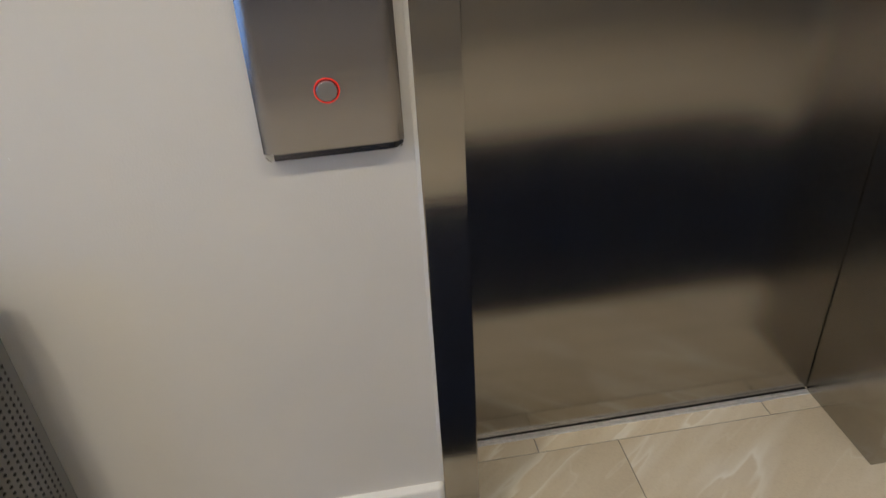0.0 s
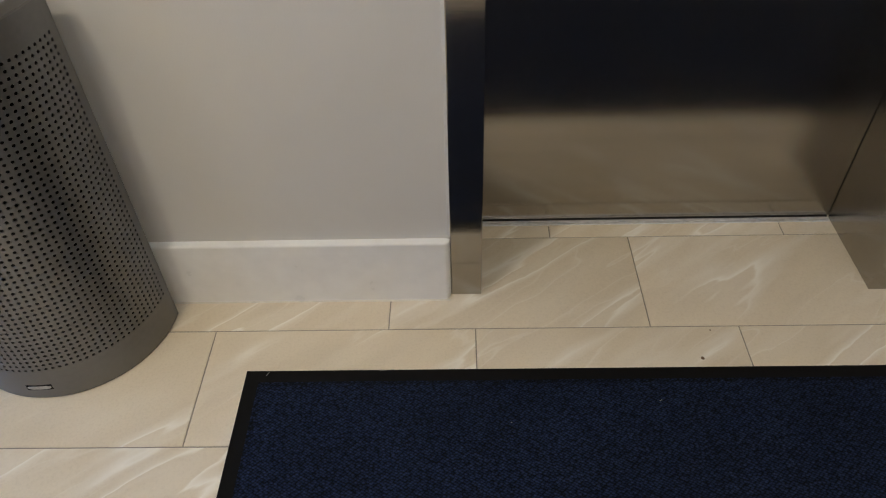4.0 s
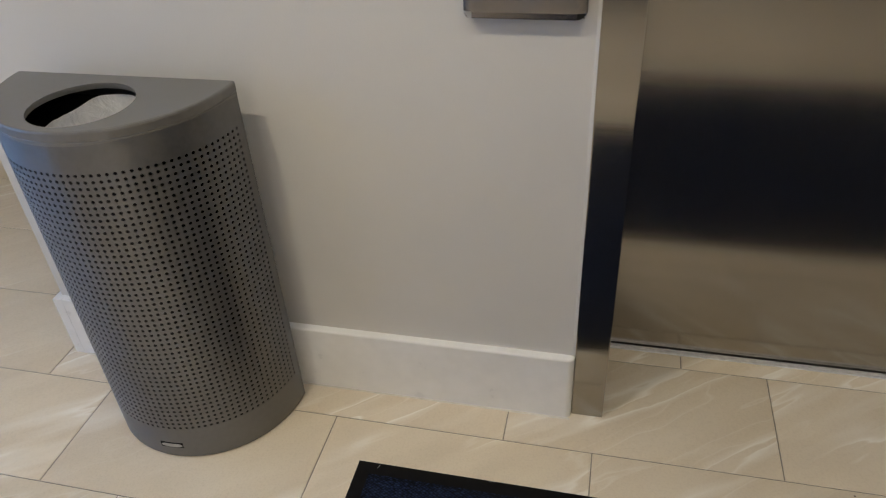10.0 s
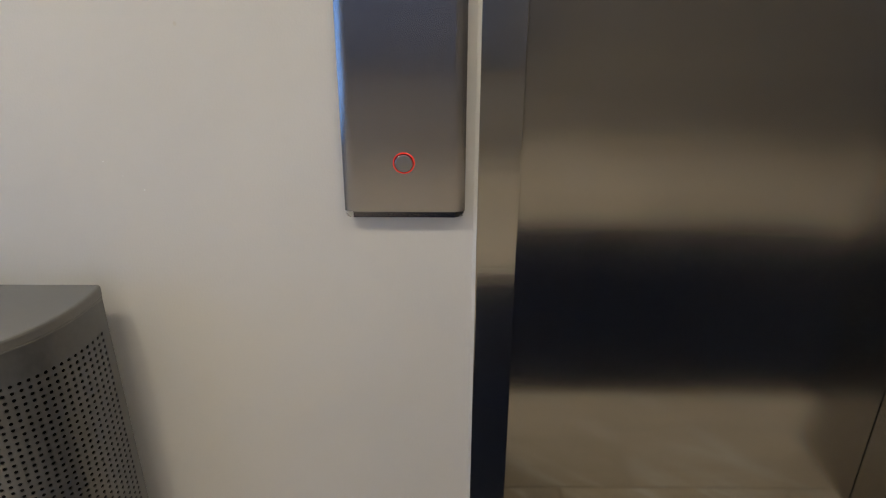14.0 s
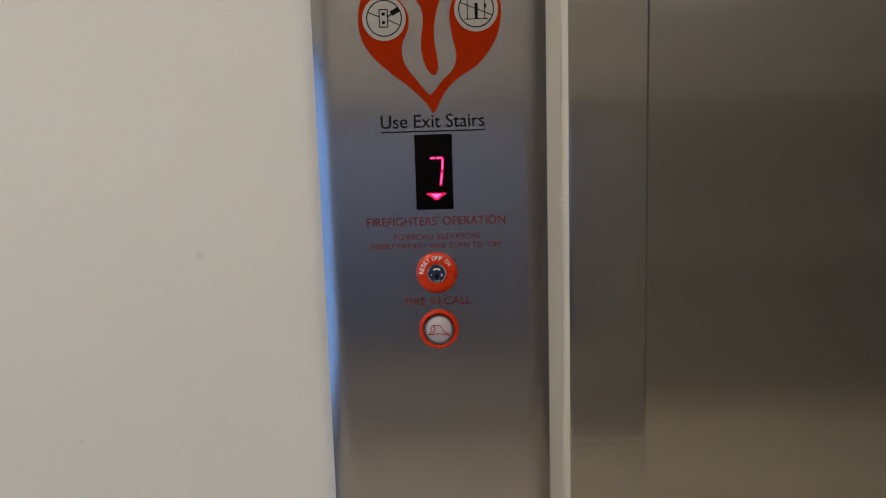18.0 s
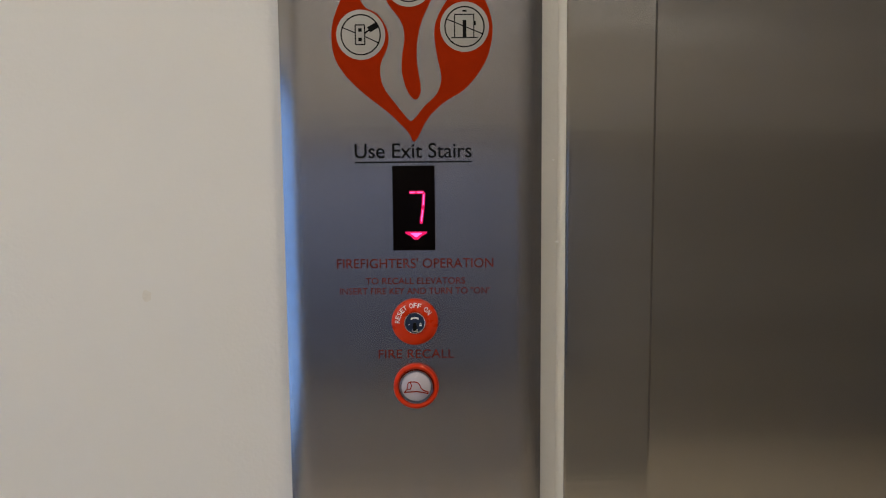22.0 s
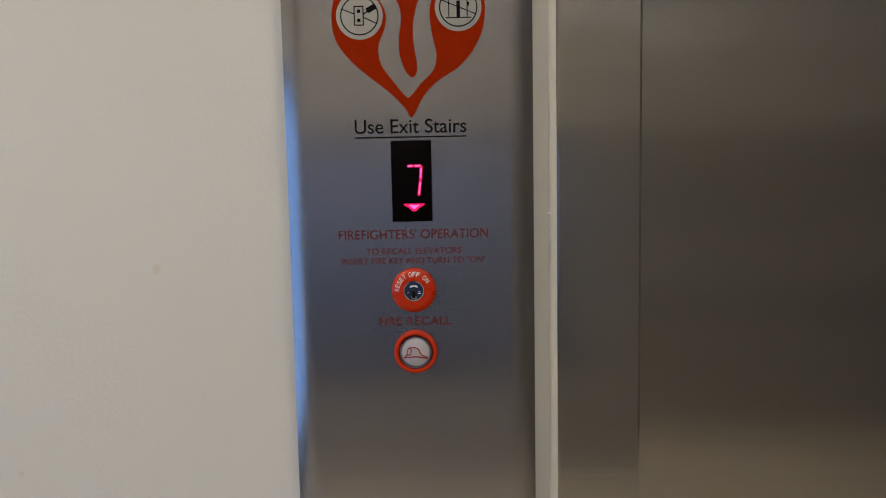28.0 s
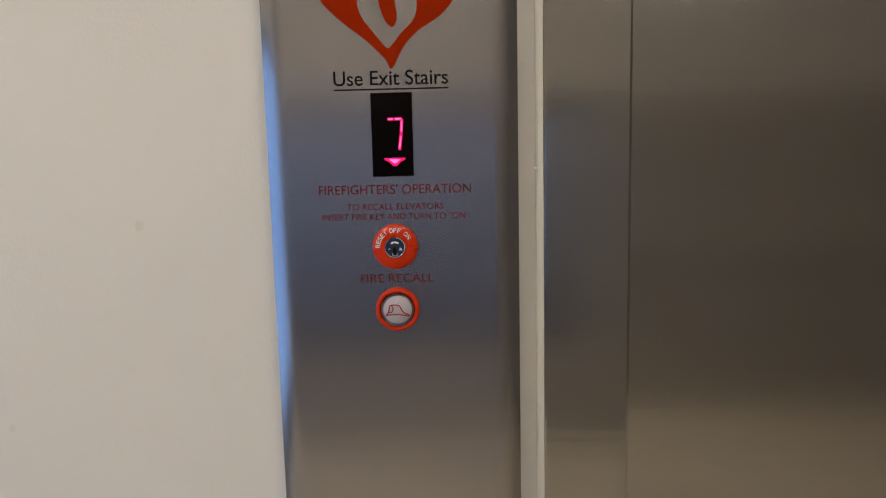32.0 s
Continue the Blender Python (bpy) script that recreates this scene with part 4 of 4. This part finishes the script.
hole_top = [bm.verts.new((HOLE_C[0] + HOLE_R * math.sin(t), HOLE_C[1] - HOLE_R * math.cos(t), BIN_H)) for t in np.linspace(-math.pi, math.pi, 97)[:-1]]
# front half of the hole joins the curved edge, back half joins the straight back edge
front = hole_top[24:73]
for k in range(48):
    bm.faces.new((ring_top[k], ring_top[k + 1], front[k + 1], front[k]))
back = hole_top[72:] + hole_top[:25]
back_edge = [ring_top[48]] + [bm.verts.new((BIN_C[0] + (BIN_R - 0.0028) * math.cos(math.pi * s / 48), BIN_C[1] + 0.0046, BIN_H)) for s in range(1, 48)] + [ring_top[0]]
for k in range(48):
    bm.faces.new((back_edge[k], back_edge[k + 1], back[k + 1], back[k]))
hole_low = [bm.verts.new((v.co.x, v.co.y, BIN_H - 0.004)) for v in hole_top]
hole_roll = [bm.verts.new((HOLE_C[0] + (v.co.x - HOLE_C[0]) * 1.03, HOLE_C[1] + (v.co.y - HOLE_C[1]) * 1.03, BIN_H - 0.012)) for v in hole_top]
for k in range(96):
    n = (k + 1) % 96
    bm.faces.new((hole_top[k], hole_top[n], hole_low[n], hole_low[k]))
    bm.faces.new((hole_low[k], hole_low[n], hole_roll[n], hole_roll[k]))
bin_part("lid", bm, BIN_LID, trash, "flat taupe lid with a round opening", 14)
# Maker's badge: a bright raised oblong on a dark backing.
bm = bmesh.new()
back_rows = [[bm.verts.new(at_bin(-4.4 + k * 13.4 / 6, z, BIN_R + rr)) for z, rr in ((0.0325, 0.0), (0.0330, 0.0010), (0.0478, 0.0010), (0.0483, 0.0))] for k in range(7)]
for a, b in zip(back_rows, back_rows[1:]):
    for q in range(3):
        bm.faces.new((a[q], a[q + 1], b[q + 1], b[q]))
bin_part("badge_backing", bm, RUBBER, trash, "dark badge surround")
bm = bmesh.new()
for k in range(7):
    a = -3.6 + k * 12.0 / 6
    h = 0.0058 if 0 < k < 6 else 0.0035
    for z, rr in ((0.0405 - h, 0.0002), (0.0405 - h + 0.001, 0.0018), (0.0405 + h - 0.001, 0.0018), (0.0405 + h, 0.0002)):
        bm.verts.new(at_bin(a, z, BIN_R + rr))
bm.verts.ensure_lookup_table()
for k in range(6):
    for q in range(3):
        bm.faces.new([bm.verts[i] for i in (4 * k + q, 4 * k + q + 1, 4 * k + q + 5, 4 * k + q + 4)])
badge = bin_part("badge", bm, BADGE, trash, "small raised grey maker's badge")

bag = bmesh.new()
rows = []
for j in range(18):
    f = j / 17
    row = []
    for k in range(84):
        t = 2 * math.pi * k / 84
        fold = 0.006 * noise.noise((math.cos(t) * 3.5, math.sin(t) * 3.5, f * 2.0)) + 0.0035 * noise.noise((math.cos(t) * 10, math.sin(t) * 10, f * 6.0)) + 0.003 * math.sin(23 * t + 4 * f)
        # Left side dips to bare the black can, in place of the lid's shade.
        shade_sag = min(1.0, max(0.0, (-0.98 * math.sin(t) + 0.20 * math.cos(t) - 0.10) / 0.9))
        slack = 0.5 + 0.5 * noise.noise((math.cos(t) * 2.0, math.sin(t) * 2.0, 7.0)) + 2.7 * shade_sag * shade_sag * (3 - 2 * shade_sag)
        rr = 0.112 - 0.010 * f + fold
        rr = min(rr, (0.105 + 0.003 * math.sin(9 * t)) if math.cos(t) < 0.5 else 0.094 - 0.02 * f)
        row.append(bag.verts.new((HOLE_C[0] + rr * math.sin(t), HOLE_C[1] + 0.002 - rr * math.cos(t), 0.796 - 0.010 * slack - 0.38 * f)))
    rows.append(row)
for a, b in zip(rows, rows[1:]):
    for k in range(84):
        bag.faces.new((a[k], a[(k + 1) % 84], b[(k + 1) % 84], b[k]))
mid = bag.verts.new((HOLE_C[0], HOLE_C[1], 0.39))
for k in range(84):
    bag.faces.new((rows[-1][k], rows[-1][(k + 1) % 84], mid))
tagged(part("bin_bag", bag, BAG, None, angle=80), "crumpled white plastic bag lining the litter bin", "bin bag")

# ---------------------------------------------------------------- entrance mat
MX0, MX1, MY0, MY1 = -0.452, 1.840, -1.520, -0.220
mat = thing("floor_mat", "navy blue carpet mat with black rubber border on tiles", "mat", at=(MX0, MY1, 0))
B = 0.032


def mat_part(name, bm, material, label="", angle=35):
    for v in bm.verts:
        v.co.x -= MX0
        v.co.y -= MY1
    return part(name, bm, material, mat, label, angle)


bm = bmesh.new()
loops = []
for inset, z in ((0.0, 0.0003), (0.0006, 0.0016), (0.004, 0.0028), (B - 0.002, 0.0036), (B + 0.004, 0.0036)):
    loops.append([bm.verts.new(p) for p in ((MX0 + inset, MY0 + inset, z), (MX1 - inset, MY0 + inset, z), (MX1 - inset, MY1 - inset, z), (MX0 + inset, MY1 - inset, z))])
for a, b in zip(loops, loops[1:]):
    for k in range(4):
        bm.faces.new((a[k], a[(k + 1) % 4], b[(k + 1) % 4], b[k]))
bm.faces.new(loops[-1])
mat_part("rubber_border", bm, RUBBER, "black rubber edge")
bm = bmesh.new()
nx, ny = 150, 80
pile = [[bm.verts.new((MX0 + B + (MX1 - MX0 - 2 * B) * i / nx, MY0 + B + (MY1 - MY0 - 2 * B) * j / ny,
         0.0070 + 0.0009 * noise.noise((i * 0.9, j * 0.9, 0.0)) + 0.0006 * noise.noise((i * 0.13, j * 0.13, 5.0)) - (0.003 if i in (0, nx) or j in (0, ny) else 0))) for j in range(ny + 1)] for i in range(nx + 1)]
for i in range(nx):
    for j in range(ny):
        bm.faces.new((pile[i][j], pile[i + 1][j], pile[i + 1][j + 1], pile[i][j + 1]))
mat_part("carpet", bm, CARPET, "navy cut pile with diagonal ribs", 180)

# ---------------------------------------------------------------- lamps in the ceiling
for lx, ly in LAMP_SPOTS:
    lamp = thing("downlight", "round recessed white ceiling downlight, lit, unseen, in an assumed grid", "ceiling lamp", "ceiling downlights", (lx, ly, CEIL))
    bm = bmesh.new()
    prof = [(0.098, 0.0), (0.098, -0.004), (0.092, -0.008), (0.074, -0.006), (0.070, -0.001)]
    rr = [[bm.verts.new((r * math.cos(2 * math.pi * k / 32), r * math.sin(2 * math.pi * k / 32), z)) for k in range(32)] for r, z in prof]
    for a, b in zip(rr, rr[1:]):
        for k in range(32):
            bm.faces.new((a[k], a[(k + 1) % 32], b[(k + 1) % 32], b[k]))
    part("trim_ring", bm, TRIM, lamp)
    bm = bmesh.new()
    bmesh.ops.create_circle(bm, cap_ends=True, radius=0.070, segments=32)
    for v in bm.verts:
        v.co.z = -0.003
    part("lens", bm, LAMP_LENS, lamp, "glowing warm lens")

# Added, unseen strips in place of the far lights that streak the steel.
for z in (2.24, 2.34):
    strip = thing("linear_light", "slim lit strip, unseen, standing in for far lights mirrored in the steel", "wall lamp", "linear wall lamps", (0.3, ROOM_B, z))
    part("housing", box(-1.2, 1.2, 0.0, 0.03, -0.02, 0.02, 0.003), FRAME_DARK, strip)
    part("diffuser", box(-1.18, 1.18, 0.031, 0.036, -0.005, 0.005, 0.002), LAMP_LENS_DIM, strip, "glowing white diffuser")

# ---------------------------------------------------------------- marks and crumbs
for fx, fz, fr in ((-0.624, 1.0235, 0.0012), (-0.5640, 0.973, 0.0014), (-0.596, 0.998, 0.0007)):
    part("paint_fleck", turned([(fr, -0.0002), (fr * 0.8, 0.0004), (0, 0.0006)], fx, fz, WALL_Y, 9), SPECK, wall_north)

def dab(cx, cy, cz, r, seed, flat):
    """A small uneven mark: flat on the wall ("y") or on the floor ("z")."""
    bm = bmesh.new()
    ring = []
    for k in range(14):
        a = 2 * math.pi * k / 14
        q = r * (0.75 + 0.6 * abs(noise.noise((math.cos(a) * 1.5, math.sin(a) * 1.5, seed))))
        ring.append(bm.verts.new((cx + q * math.cos(a), cy, cz + q * math.sin(a) * 1.4) if flat == "y" else (cx + q * math.cos(a), cy + q * math.sin(a), cz)))
    bm.faces.new(ring)
    return bm


part("wall_smudge", dab(-0.342, WALL_Y - 0.0002, 1.4225, 0.0042, 2.0, "y"), STAIN, wall_north, "faint yellowed smudge")
part("wall_smudge", dab(-0.470, WALL_Y - 0.0002, 1.245, 0.0030, 5.0, "y"), STAIN, wall_north)
part("floor_chip", dab(0.549, -0.197, 0.0003, 0.0048, 7.0, "z"), CHIP, floor, "small brown chip in the tile glaze")
part("floor_chip", dab(0.585, -0.118, 0.0003, 0.0022, 9.0, "z"), CHIP, floor)
for k, (lx, ly, lz, ln, turn) in enumerate(((-0.403, -0.230, 0.0041, 0.012, 65), (-0.150, -0.224, 0.0041, 0.016, 8), (-0.128, -0.2225, 0.0041, 0.010, -12), (0.433, -0.310, 0.0085, 0.006, 30), (0.12, -0.36, 0.0085, 0.003, 10), (-0.31, -0.55, 0.0085, 0.003, 130))):
    bm = box(-ln / 2, ln / 2, -0.0004, 0.0004, 0, 0.0005)
    for v in bm.verts:
        v.co = pose(lx, ly, lz, 0, 0, turn) @ v.co
    tagged(part("lint", bm, LINT, None), "tiny pale fibre of lint lying on the mat", "lint", "lint on the mat")

# ---------------------------------------------------------------- floor tiles, cut to the room
TILE_L, TILE_W, JOINT = 0.600, 0.300, 0.0021


def tile_of(length, width):
    """One tile with eased edges, centred on its own middle."""
    bm = bmesh.new()
    tl, tw = (length - JOINT) / 2, (width - JOINT) / 2
    levels = [[bm.verts.new((sx * (tl - i), sy * (tw - i), z)) for sx, sy in ((-1, -1), (1, -1), (1, 1), (-1, 1))] for i, z in ((0.0, -0.002), (0.0009, -0.0004), (0.0022, 0.0))]
    for a, b in zip(levels, levels[1:]):
        for k in range(4):
            bm.faces.new((a[k], a[(k + 1) % 4], b[(k + 1) % 4], b[k]))
    bm.faces.new(levels[-1])
    return mesh_of("tile", bm, TILE, 20)


tile_mesh = tile_of(TILE_L, TILE_W)
for row in range(-11, 11):
    y0 = max(ROOM_B, -0.105 - TILE_W * (row + 1))
    y1 = min(HALL_F, -0.105 - TILE_W * row)
    for col in range(-9, 7):
        x0 = max(ROOM_L, 0.0535 + 0.2 * (row % 3) + TILE_L * col)
        x1 = min(X_END + 0.08 if y0 > 0.31 else ROOM_R, 0.0535 + 0.2 * (row % 3) + TILE_L * (col + 1))
        if x1 - x0 < 0.03 or y1 - y0 < 0.03:
            continue
        whole = x1 - x0 > TILE_L - 0.001 and y1 - y0 > TILE_W - 0.001
        tile = new("tile", tile_mesh if whole else tile_of(x1 - x0, y1 - y0))
        tile.location = ((x0 + x1) / 2, (y0 + y1) / 2, 0)
        tile.parent = floor
